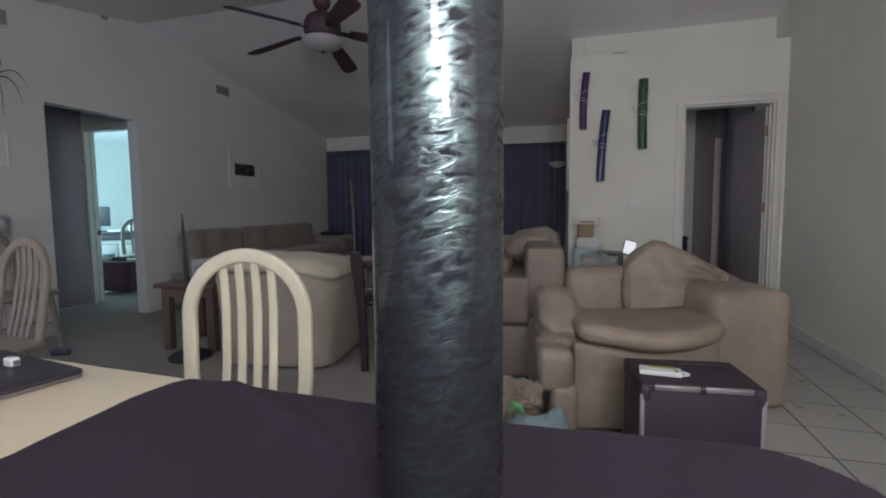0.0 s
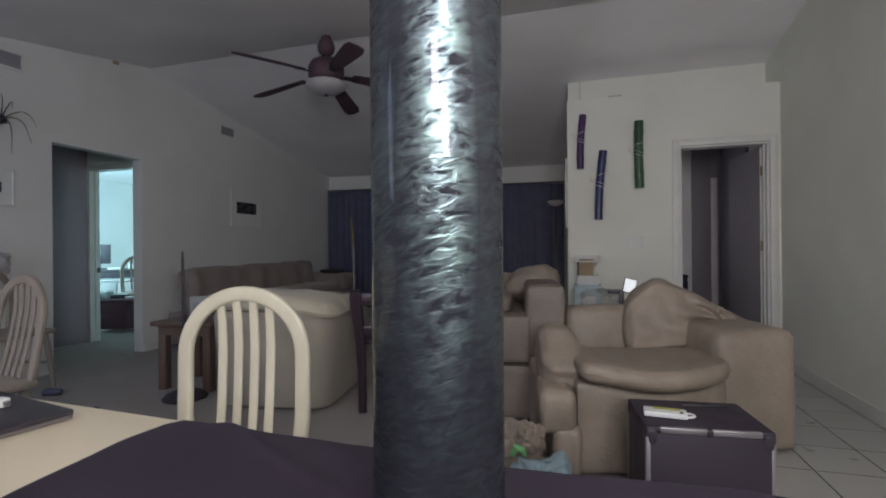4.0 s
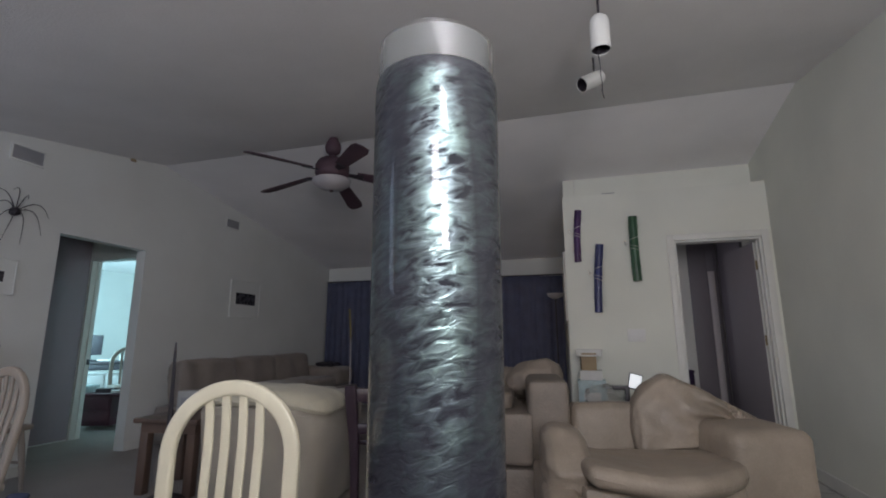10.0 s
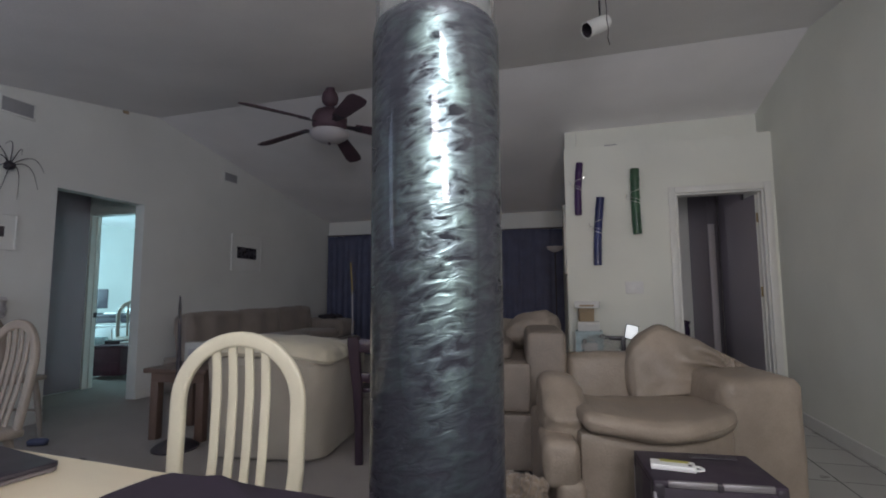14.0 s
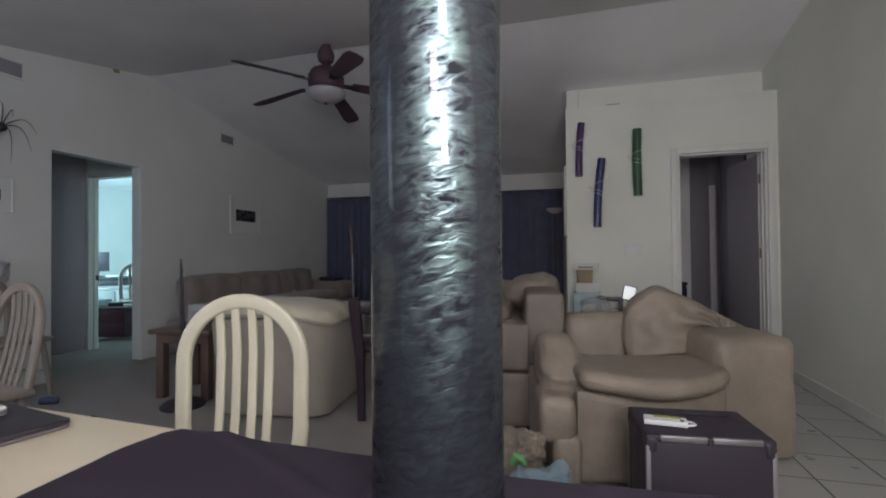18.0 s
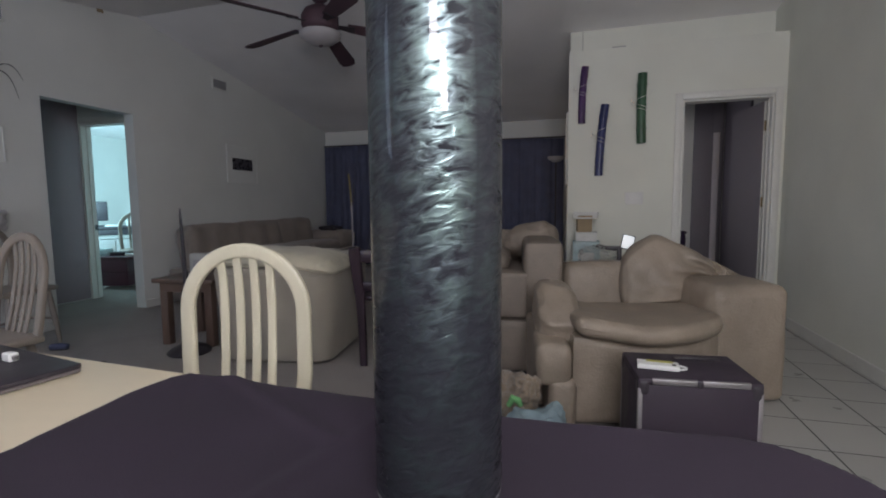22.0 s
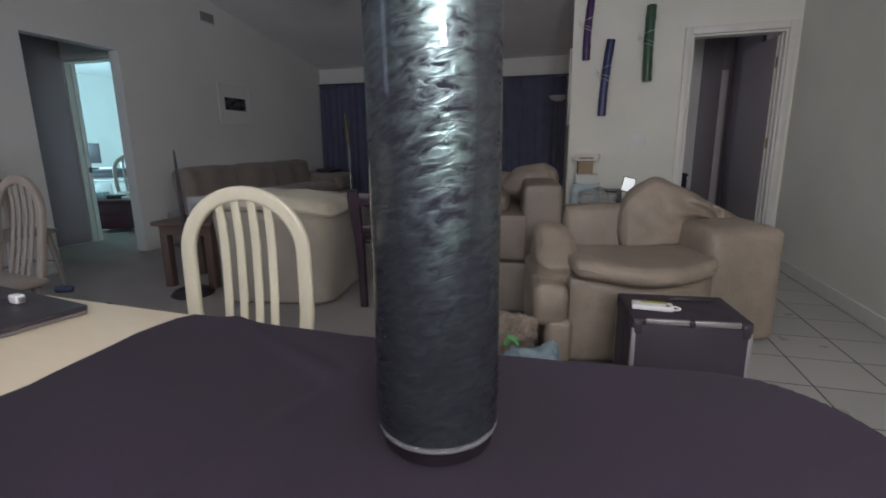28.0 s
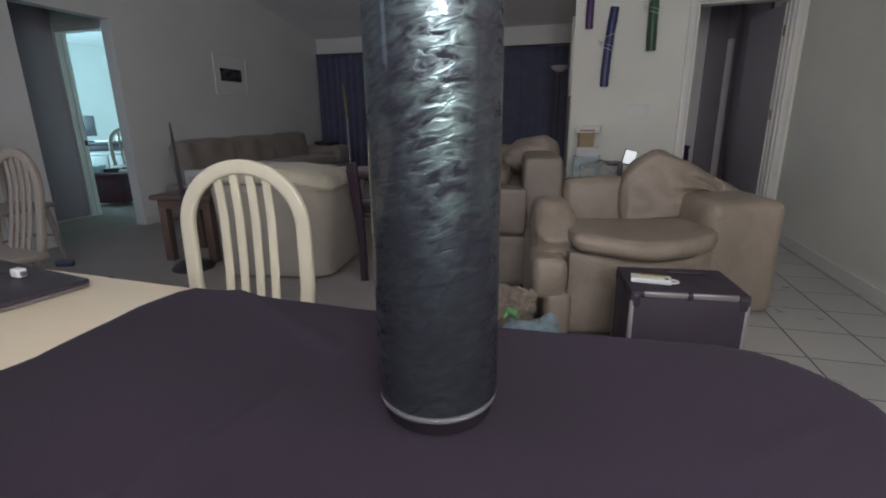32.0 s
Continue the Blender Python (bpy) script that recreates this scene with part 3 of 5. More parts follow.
def black_cloth():
    """A cloth laid over the table's end, falling over the far and the right edge."""
    bm = bmesh.new()
    nx, ny = 220, 220
    x0, x1, y0, y1 = -0.80, 0.80, -0.75, 1.13
    ex, r = 0.322, 0.14
    grid = []
    for j in range(ny + 1):
        row = []
        for i in range(nx + 1):
            u, v = i / nx, j / ny
            y = y0 + (y1 - y0) * v
            left = float(np.interp(y, (-0.75, 0.1, 0.30, 0.365, 0.404, 0.45, 0.505, 0.58, 0.66, 0.70, 1.2), (-0.95, -0.86, -0.755, -0.705, -0.696, -0.700, -0.708, -0.714, -0.710, -0.685, -0.66)))
            left += 0.002 * math.sin(y * 40)
            x = left + (ex - left) * u / 0.7 if u <= 0.7 else ex + (x1 - ex) * (u - 0.7) / 0.3
            # distance past the table's rounded outline
            ey = float(np.interp(x, (-0.60, -0.30, -0.10, 0.25), (0.685, 0.666, 0.657, 0.677)))
            cx, cy = ex - r, ey - r
            dx, dy = x - cx, y - cy
            if dx > 0 and dy > 0:
                d, nx_, ny_ = math.hypot(dx, dy) - r, *Vector((dx, dy)).normalized()
            elif dx - r > dy - r:
                d, nx_, ny_ = dx - r, 1, 0
            else:
                d, nx_, ny_ = dy - r, 0, 1
            z = 0.7535 + 0.0022 * noise.noise(Vector((x * 5, y * 5, 0))) + 0.0035 * max(0, noise.noise(Vector((x * 2.2 + y * 3, y * 1.3 - x * 2, 4))))
            # pressed creases
            z += 0.006 * math.exp(-((x * 0.55 + y - 0.36) / 0.014) ** 2) * (1 if x < -0.3 else 0)
            z += 0.0018 * math.exp(-((y - 0.16 + 0.03 * math.sin(3 * x)) / 0.016) ** 2) + 0.003 * math.exp(-((x + 0.42 - 0.25 * y) / 0.016) ** 2)
            z += 0.0014 * math.exp(-((x * 0.8 - y + 0.30) / 0.018) ** 2) * max(0.0, math.sin(4 * x + 1))
            px, py = x, y
            if d > 0:
                fold = 0.003 * math.sin((x - y) * 14 + 2.0 * noise.noise(Vector((x * 4, y * 4, 1)))) * min(1, d / 0.15)
                k = min(d, 0.35)
                px, py = x - nx_ * d + nx_ * (0.008 * min(1.0, d / 0.02) + 0.05 * k + fold), y - ny_ * d + ny_ * (0.008 * min(1.0, d / 0.02) + 0.05 * k + fold)
                bend = 0.012
                z = z - (d - bend * 0.5 if d > bend else d * d / (2 * bend))
            row.append(bm.verts.new((px, py, z)))
        grid.append(row)
    for j in range(ny):
        for i in range(nx):
            bm.faces.new((grid[j][i], grid[j][i + 1], grid[j + 1][i + 1], grid[j + 1][i]))
    ob = part("black_cloth", bm, CLOTH)
    md = ob.modifiers.new("thick", "SOLIDIFY")
    md.thickness, md.offset = 0.0015, 1
    return tagged(ob, "matte black cloth spread over the end of the dining table", "cloth")


black_cloth()

# glass cylinder with pearly dark fluid
TUBE = pose(-0.1366, 0.4416, 0.7555)
tube = thing("glass_cylinder", TUBE, "tall clear cylinder of swirling dark pearly fluid on black cloth", "cylinder")
R, HT, RN = 0.0637, 0.609, 0.0606
part("cylinder_wall", lathe([(RN, 0.560), (RN, HT - 0.002), (RN - 0.002, HT), (RN - 0.0040, HT), (RN - 0.0040, 0.560)], 96), CLEAR, tube, "clear acrylic rim above the fluid")
# Near-black ring added for the contact shade between foot and cloth.
part("contact_ring", lathe([(0, 0), (R - 0.010, 0), (R - 0.006, 0.003), (R - 0.004, 0.015), (0, 0.015)], 64), CONTACT, tube, "dark ring that draws the contact shade under the foot")
part("foot", lathe([(0, 0.0152), (R - 0.006, 0.0152), (R - 0.002, 0.0175), (R - 0.0005, 0.0205), (R - 0.0005, 0.0235), (0, 0.0235)], 96), FOOT, tube, "clear acrylic foot, made milky for its pale highlight")
part("film", lathe([(RN - 0.0044, 0.572), (RN - 0.0044, HT - 0.003), (RN - 0.0050, HT - 0.003), (RN - 0.0050, 0.572)], 64), FILM, tube, "thin whitish film above the fluid")
shoulder = [(R - 0.0002 - 0.0032 * (1 - math.cos(q)), 0.553 + 0.0165 * math.sin(q)) for q in [math.pi / 2 * k / 8 for k in range(9)]]
part("fluid", lathe([(0, 0.024), (R - 0.0025, 0.024), (R - 0.0002, 0.027)] + shoulder + [(0, 0.5695)], 96), FLUID, tube, "dark teal pearly fluid")

# laptop and charger on the table
lap = thing("laptop", pose(-1.117, 0.566, 0.7485, 0, 0, -9), "closed black laptop lying on the cream table", "laptop")
part("base", slab(rounded_outline(-0.185, 0.185, -0.12, 0.12, 0.012), 0.001, 0.0075, 0.0015), LAPM, lap, "grey metal underside")
part("lid", slab(rounded_outline(-0.186, 0.186, -0.121, 0.121, 0.012), 0.008, 0.0165, 0.002), BLACK, lap)
ch = thing("usb_charger", pose(-1.066, 0.628, 0.7655, 0, 0, -6) @ Matrix.Scale(0.80, 4), "small white charger plug on the laptop lid", "charger")
part("body", box(-0.019, 0.014, -0.011, 0.011, 0.0005, 0.022, 0.004, 3), WHITE, ch)
part("cable", sweep([(-0.018, 0, 0.010), (-0.05, 0.004, 0.0035), (-0.12, -0.02, 0.003), (-0.18, -0.015, 0.003)], 0.0022, 8), BLACK, ch, "thin black cable")
part("prong_end", box(0.014, 0.021, -0.006, 0.006, 0.006, 0.016, 0.001), ALUM, ch)


def arch_chair(m, label, wood=CREAM, lean=0.0):
    """Dining chair with a bent arch back, four upright slats, turned legs; its back at local y = 0, the seat towards -y."""
    c = thing("dining_chair", m, label, "chair", "arch-back dining chairs")
    hw, rr, zc = 0.188, 0.188, 0.740
    pts = [(-hw + 0.012, 0.0, 0.44), (-hw, 0.002, 0.55), (-hw, 0.006, 0.66)]
    pts += [(-rr * math.cos(radians(a)), 0.008 + 0.006 * math.sin(radians(a)), zc + rr * math.sin(radians(a))) for a in range(0, 181, 9)]
    pts += [(hw, 0.006, 0.66), (hw, 0.002, 0.55), (hw - 0.012, 0.0, 0.44)]
    pts = [(x, y + lean * (z - 0.44), z) for x, y, z in pts]
    part("back_frame", sweep(pts, 0.0225, 20, 0.62, side=(0, 1, 0), square=0.5), wood, c)
    for x in (-0.077, -0.026, 0.026, 0.077):
        top = zc + math.sqrt(rr * rr - (x * 1.12) ** 2)
        sp = [(x * 0.99, -0.002, 0.445), (x, 0.018, 0.60), (x * 1.01, 0.028, 0.76), (x * 1.01, 0.024, 0.84), (x * 1.02, 0.014, top)]
        sp = [(u, v + lean * (w - 0.44), w) for u, v, w in sp]
        part("slat", sweep(sp, [0.0135, 0.0138, 0.0142, 0.0138, 0.013], 16, 0.42, side=(0, 1, 0), square=0.5), wood, c)
    part("seat", cushion((0.43, 0.42, 0.045), 0.018, 0.004, 0.0, n=8, m=pose(0, -0.19, 0.445), sag=0.008), wood, c)
    for sx in (-1, 1):
        for y0, y1 in ((-0.02, 0.05), (-0.36, -0.39)):
            part("leg", sweep([(sx * 0.15, y0, 0.43), (sx * 0.165, y0 * 0.6 + y1 * 0.4, 0.28), (sx * 0.18, y0 * 0.3 + y1 * 0.7, 0.14), (sx * 0.19, y1, 0.0)],
                              [0.017, 0.022, 0.019, 0.013], 12), wood, c)
        part("stretcher", sweep([(sx * 0.172, 0.015, 0.2), (sx * 0.172, -0.375, 0.2)], 0.010, 8), wood, c)
    part("stretcher", sweep([(-0.172, -0.18, 0.2), (0.172, -0.18, 0.2)], 0.010, 8), wood, c)
    return c


arch_chair(pose(-1.004, 1.217, 0, 0, 0, 11), "cream-lacquered arch-back dining chair at the table's far side")
arch_chair(pose(-2.67, 1.60, 0, 0, 0, -6), "tan arch-back dining chair darkened for shade, standing apart from the table", DIMWOOD, 0.12)
arch_chair(pose(-4.36, 2.46, 0, 0, 0, 98), "tan arch-back dining chair darkened for shade, against the wall", DIMWOOD)
grey = part("grey_cloth", cushion((0.08, 0.32, 0.16), 0.03, 0.008, 0.03, 14, 9, n=16, m=pose(-4.37, 2.48, 0.975, 0, 0, 8)), DRAPE)
tagged(grey, "crumpled grey cloth hung over a chair back", "cloth")
shoe = thing("slipper", pose(-3.785, 2.545, 0, 0, 0, 22) @ Matrix.Scale(0.55, 4), "small dark navy slipper on the carpet", "slipper")
part("upper", cushion((0.24, 0.09, 0.07), 0.032, 0.006, 0.004, 14, 10, n=10, m=pose(0, 0, 0.05)), CURTAIN, shoe)
part("sole", slab(rounded_outline(-0.12, 0.12, -0.044, 0.044, 0.04), 0.001, 0.018, 0.004), BLACK, shoe)

# aluminium-edged black case with a white gadget on it
case = thing("equipment_case", pose(0.195, 1.745, 0, 0, 0, 6), "black hard case with aluminium edging and rounded corners", "case")
CW, CD, CH = 0.412, 0.318, 0.447
part("body", box(0.005, CW - 0.005, 0.005, CD - 0.005, 0.012, CH - 0.0225, 0.004), CASEFACE, case)
part("lid", box(0.005, CW - 0.005, 0.005, CD - 0.005, CH - 0.0222, CH, 0.006, 3), CASEFACE, case)
for x in (0.012, CW - 0.012):
    for y in (0.012, CD - 0.012):
        part("corner_rail", box(x - 0.009, x + 0.009, y - 0.009, y + 0.009, 0.03, CH - 0.034, 0.006), ALUM, case, "brushed aluminium rail")
        part("corner_cap", cushion((0.045, 0.045, 0.065), 0.018, 0.0, 0.0, n=6, m=pose(x + (0.012 if x < 0.2 else -0.012), y + (0.012 if y < 0.2 else -0.012), CH - 0.034)), BLACK, case)
        part("foot", lathe([(0, 0), (0.014, 0), (0.014, 0.013), (0, 0.013)], 12, m=pose(x + (0.03 if x < 0.2 else -0.03), y + (0.03 if y < 0.2 else -0.03), 0)), BLACK, case)
for x0, x1 in ((0.05, 0.200), (0.214, CW - 0.045)):
    part("edge_rail", box(x0, x1, 0.001, 0.016, CH - 0.021, CH + 0.001, 0.004), ALUM, case, "brushed aluminium rail")
part("latch", box(0.198, 0.216, -0.002, 0.005, CH - 0.026, CH - 0.002, 0.002), BLACK, case)
part("top_groove", box(0.19, CW - 0.06, CD - 0.075, CD - 0.05, CH + 0.0005, CH + 0.006, 0.003), BLACK, case)
gad = thing("white_gadget", pose(0.278, 1.872, CH + 0.002, 0, 0, -4) @ Matrix.Diagonal((1.15, 1.25, 1.1, 1)), "white plastic tag with yellow strip and loop on the case", "gadget")
part("body", slab([(-0.062, -0.024), (0.058, -0.024), (0.062, -0.020), (0.062, 0.022), (0.058, 0.026), (-0.062, 0.026)], 0.001, 0.018, 0.003), WHITE, gad)
part("strip", box(-0.035, 0.045, 0.006, 0.023, 0.0182, 0.0195), YELLOW, gad, "yellow label strip")
part("loop", sweep([(0.058 + 0.026 * math.sin(a), 0.017 * math.cos(a), 0.008) for a in [math.pi * k / 14 for k in range(15)]], 0.0034, 8), WHITE, gad)
part("button", lathe([(0, 0), (0.006, 0), (0.006, 0.002), (0, 0.002)], 14, m=pose(0.046, -0.011, 0.0182)), BLACK, gad)


# ---- seating ----
def at(x, y, z, rz=0, rx=0, ry=0):
    return pose(x, y, z, rx, ry, rz)


def shaped(bm, fn):
    for v in bm.verts:
        v.co = Vector(fn(*v.co))
    return bm


SOFA = pose(-0.03, 2.22, 0, 0, 0, 12)
sofa = thing("leather_sofa", SOFA, "worn tan leather sofa with plump creased cushions", "sofa")
def seat_curve(x, y, z):
    # the front edge curves back towards the arm
    f = max(0.0, (x - 0.36) / 0.40)
    back = 0.24 * f * f * max(0.0, min(1.0, (0.66 - y) / 0.66))
    rise = 0.055 * max(0.0, (0.34 - x) / 0.34) ** 1.3 * max(0.0, min(1.0, (z - 0.2) / 0.2))
    return x, y + back, z + rise - 0.05 * max(0.0, (0.30 - x) / 0.30) * (1 if y > 0.5 else 0)


part("base", shaped(cushion((0.80, 0.80, 0.385), 0.03, 0.006, 0.003, 5, 1, n=20, m=at(0.40, 0.44, 0.205)), seat_curve), LEATHER, sofa)
part("seat_cushion", shaped(cushion((0.79, 0.66, 0.094), 0.044, 0.008, 0.006, 7, 2, n=24, m=at(0.405, 0.31, 0.447, 0, -1), sag=0.012), seat_curve), LEATHER, sofa)
part("piping", shaped(sweep([(0.03 + 0.75 * k / 20, -0.022, 0.452) for k in range(21)], 0.0045, 8), seat_curve), LEATHER, sofa)
part("arm", cushion((0.41, 0.90, 0.625), 0.055, 0.012, 0.005, 4, 3, n=18, m=at(0.950, 0.80, 0.315, 3)), LEATHER, sofa)


def slope_back(x, y, z):
    if z > 0.32:
        k = 0.852 if x < 0.72 else 0.852 - 0.245 * min(1.15, (x - 0.72) / 0.48)
        if x < 0.69:
            k = max(0.66, k - 0.60 * (0.69 - x))
        z = 0.32 + (z - 0.32) * (k - 0.32) / 0.54
    crease = 0.012 * math.sin(26 * (x + 0.8 * z) + 3 * noise.noise(Vector((x * 5, z * 5, 2)))) * max(0.0, 1 - abs(z - 0.62) / 0.2)
    return x, y - 0.10 * max(0.0, z - 0.5) + crease * (1 if y < 0.95 else 0), z


def slumped(x, y, z):
    """A big loose pillow propped on the seat and flopped over the arm, its folds fanning from the arm's corner."""
    px = 0.425 + 0.665 * (x + 0.5)
    top = float(np.interp(px, (0.42, 0.45, 0.50, 0.57, 0.63, 0.70, 0.86, 0.98, 1.09), (0.67, 0.735, 0.785, 0.835, 0.862, 0.842, 0.775, 0.695, 0.625)))
    low = float(np.interp(px, (0.42, 0.74, 0.84, 1.09), (0.455, 0.475, 0.60, 0.60)))
    w = z + 0.5
    pz = low + (top - low) * w
    a, r = math.atan2(pz - 0.60, px - 0.99), math.hypot(pz - 0.60, px - 0.99)
    fold = math.sin(13 * a + 2.4 * noise.noise(Vector((px * 6, pz * 6, 3)))) * min(1.0, r / 0.10) * max(0.0, 1 - r / 0.48)
    fold += 0.8 * noise.noise(Vector((px * 9, 1.0, pz * 9)))
    return px, 0.70 + 0.30 * (pz - 0.45) + y + (0.022 * fold if y < 0 else 0.0), pz


part("back", shaped(cushion((0.70, 0.24, 0.56), 0.05, 0.010, 0.006, 5, 4, n=28, m=at(0.89, 1.0, 0.58)), slope_back), LEATHER, sofa)
part("back_cushion", cushion((0.46, 0.22, 0.36), 0.045, 0.008, 0.006, 6, 5, n=18, m=at(0.32, 0.86, 0.515, 0, -6)), LEATHER, sofa)
part("loose_pillow", shaped(cushion((1.0, 0.13, 1.0), 0.06, 0.02, 0.0, 8, 6, n=44), slumped), LEATHER, sofa, "creased loose leather pillow")
# the low end of the sofa, three stacked pads over a recessed base
part("arm_base", cushion((0.17, 0.62, 0.40), 0.03, 0.004, 0.003, 5, 15, m=at(-0.06, 0.56, 0.205)), LEATHER, sofa)
part("arm_pad", shaped(cushion((0.20, 0.40, 0.30), 0.055, 0.008, 0.012, 9, 16, n=20, m=at(-0.035, 0.31, 0.478, 0, 8)),
                       lambda x, y, z: (x + 0.05 * max(0.0, 0.52 - z), y, z - 0.30 * max(0.0, x + 0.05) * (1 if z < 0.45 else 0.2) - 0.45 * max(0.0, 0.30 - y) * max(0.0, min(1.0, (z - 0.40) / 0.2)))), LEATHER, sofa)
part("arm_pad", cushion((0.155, 0.26, 0.205), 0.032, 0.008, 0.006, 7, 17, n=16, m=at(-0.085, 0.13, 0.315, 0, 4)), LEATHER, sofa)
part("arm_pad", cushion((0.125, 0.24, 0.235), 0.030, 0.008, 0.005, 7, 18, n=16, m=at(-0.045, 0.115, 0.125)), LEATHER, sofa)

recl = thing("recliner", pose(-0.108, 2.62, 0, 0, 0, 8), "tan leather recliner with boxy panels darkened for shade, footrest folded", "armchair")
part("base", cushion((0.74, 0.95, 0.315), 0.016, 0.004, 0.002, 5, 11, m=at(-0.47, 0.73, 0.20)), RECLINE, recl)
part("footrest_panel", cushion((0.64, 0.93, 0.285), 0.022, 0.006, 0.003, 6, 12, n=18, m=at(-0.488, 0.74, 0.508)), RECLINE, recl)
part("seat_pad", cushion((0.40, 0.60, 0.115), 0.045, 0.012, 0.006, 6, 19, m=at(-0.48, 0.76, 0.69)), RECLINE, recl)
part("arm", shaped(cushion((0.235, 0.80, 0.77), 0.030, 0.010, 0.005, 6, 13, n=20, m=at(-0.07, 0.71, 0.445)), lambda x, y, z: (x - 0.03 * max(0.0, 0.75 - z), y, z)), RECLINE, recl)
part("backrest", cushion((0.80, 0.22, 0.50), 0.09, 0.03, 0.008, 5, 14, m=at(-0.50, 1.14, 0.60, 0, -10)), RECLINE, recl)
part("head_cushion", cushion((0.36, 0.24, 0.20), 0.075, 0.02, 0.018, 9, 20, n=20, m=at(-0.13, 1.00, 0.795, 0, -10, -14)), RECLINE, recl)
for x in (-0.80, -0.16):
    for y in (0.32, 1.14):
        part("foot", box(x - 0.03, x + 0.03, y - 0.03, y + 0.03, 0, 0.05, 0.004), BLACK, recl)

def drum(x0, x1, y0, y1, r, profile, wrinkle=0.004, freq=6, seed=0, n=10, fn=None):
    """An upholstered form with a rounded plan: rings of (outset, height), capped, with soft folds."""
    bm = bmesh.new()
    rings = []
    for o, z in profile:
        ring = []
        base = rounded_outline(x0 - o, x1 + o, y0 - o, y1 + o, max(0.03, r + o), n)
        dense = []
        for a, b in zip(base, base[1:] + base[:1]):
            k = max(1, int(math.hypot(x1 - x0, 0) > 0 and math.hypot(b[0] - a[0], b[1] - a[1]) > 0.12) * 16)
            dense += [(a[0] + (b[0] - a[0]) * i / k, a[1] + (b[1] - a[1]) * i / k) for i in range(k)]
        for x, y in dense:
            w = wrinkle * noise.noise(Vector((x * freq + seed, y * freq, z * freq * 0.6)))
            w += wrinkle * 0.8 * noise.noise(Vector((x * freq * 3 + seed, y * freq * 3, z * 1.5)))
            p = (x * (1 + w * 2), y * (1 + w * 2.5), z + w * 0.8)
            ring.append(bm.verts.new(fn(*p) if fn else p))
        rings.append(ring)
    for a, b in zip(rings, rings[1:]):
        for k in range(len(a)):
            j = (k + 1) % len(a)
            bm.faces.new((a[k], a[j], b[j], b[k]))
    bm.faces.new(rings[0])
    bm.faces.new(rings[-1])
    return bm


arm = thing("armchair", pose(-2.07, 3.09, 0, 0, 0, 8), "cream upholstered tub armchair turned to the far end of the room", "armchair")
part("shell", drum(-0.41, 0.41, -0.42, 0.45, 0.15, [(-0.02, 0.012), (0.0, 0.03), (0.004, 0.2), (0.016, 0.4), (0.03, 0.55), (0.034, 0.62), (0.02, 0.65), (-0.03, 0.665)], 0.010, 4, 3, 14), SUEDE, arm)
droop = lambda x, y, z: (x, y, z - 0.05 * max(0.0, x - 0.15) / 0.3 - 0.012 * max(0.0, -x - 0.2) / 0.3)
part("back_cushion", drum(-0.45, 0.47, -0.47, 0.02, 0.13, [(-0.05, 0.662), (-0.012, 0.668), (0.004, 0.69), (0.0, 0.72), (-0.03, 0.752), (-0.08, 0.77), (-0.15, 0.778)], 0.016, 5, 8, 14, droop), LITSUEDE, arm, "plump cushion flopped over the back")
part("piping", drum(-0.41, 0.41, -0.42, 0.45, 0.15, [(0.028, 0.600), (0.038, 0.604), (0.038, 0.612), (0.028, 0.616)], 0.010, 4, 3, 14), SUEDE, arm)
for x in (-0.34, 0.34):
    part("arm_roll", cushion((0.20, 0.50, 0.10), 0.045, 0.01, 0.006, 5, 24, m=at(x, 0.20, 0.655)), SUEDE, arm)
part("seat_cushion", cushion((0.46, 0.42, 0.10), 0.045, 0.015, 0.006, 5, 25, m=at(0, 0.21, 0.665)), SUEDE, arm)
for x in (-0.3, 0.3):
    for y in (-0.3, 0.33):
        part("foot", lathe([(0, 0), (0.02, 0), (0.024, 0.016), (0, 0.016)], 12, m=at(x, y, 0)), DARKWOOD, arm)

back = thing("long_sofa", pose(-4.02, 5.80, 0, 0, 0, 90), "taupe upholstered three-seat sofa along the wall", "sofa")
part("base", cushion((3.10, 0.85, 0.40), 0.05, 0.012, 0.004, 4, 31, n=16, m=at(-0.07, 0.0, 0.202)), BROWN, back)
for i, x in enumerate((-1.17, -0.35, 0.47)):
    part("back_cushion", shaped(cushion((0.84, 0.24, 0.50), 0.07, 0.015, 0.012, 5, 32 + i, n=18, m=at(x, 0.20, (0.612, 0.622, 0.632)[i], 0, -8)),
                                lambda u, v, w: (u, v + 0.012 * math.sin(17 * u) * (1 if v < 0.2 else 0), w)), BROWN, back)
    part("seat_cushion", cushion((0.80, 0.62, 0.16), 0.06, 0.015, 0.006, 5, 36 + i, m=at(x, -0.08, 0.47)), BROWN, back)
part("arm", cushion((0.14, 0.84, 0.34), 0.06, 0.010, 0.006, 5, 40, m=at(-1.58, 0, 0.19)), BROWN, back)
part("arm", cushion((0.50, 0.80, 0.28), 0.08, 0.015, 0.006, 5, 41, m=at(1.12, 0, 0.54)), BROWN, back)
rag = part("dark_throw", cushion((0.30, 0.26, 0.05), 0.02, 0.008, 0.02, 14, 45, n=12, m=pose(-3.92, 6.86, 0.715)), BLACK)
tagged(rag, "crumpled black throw on the arm of the taupe sofa", "throw")

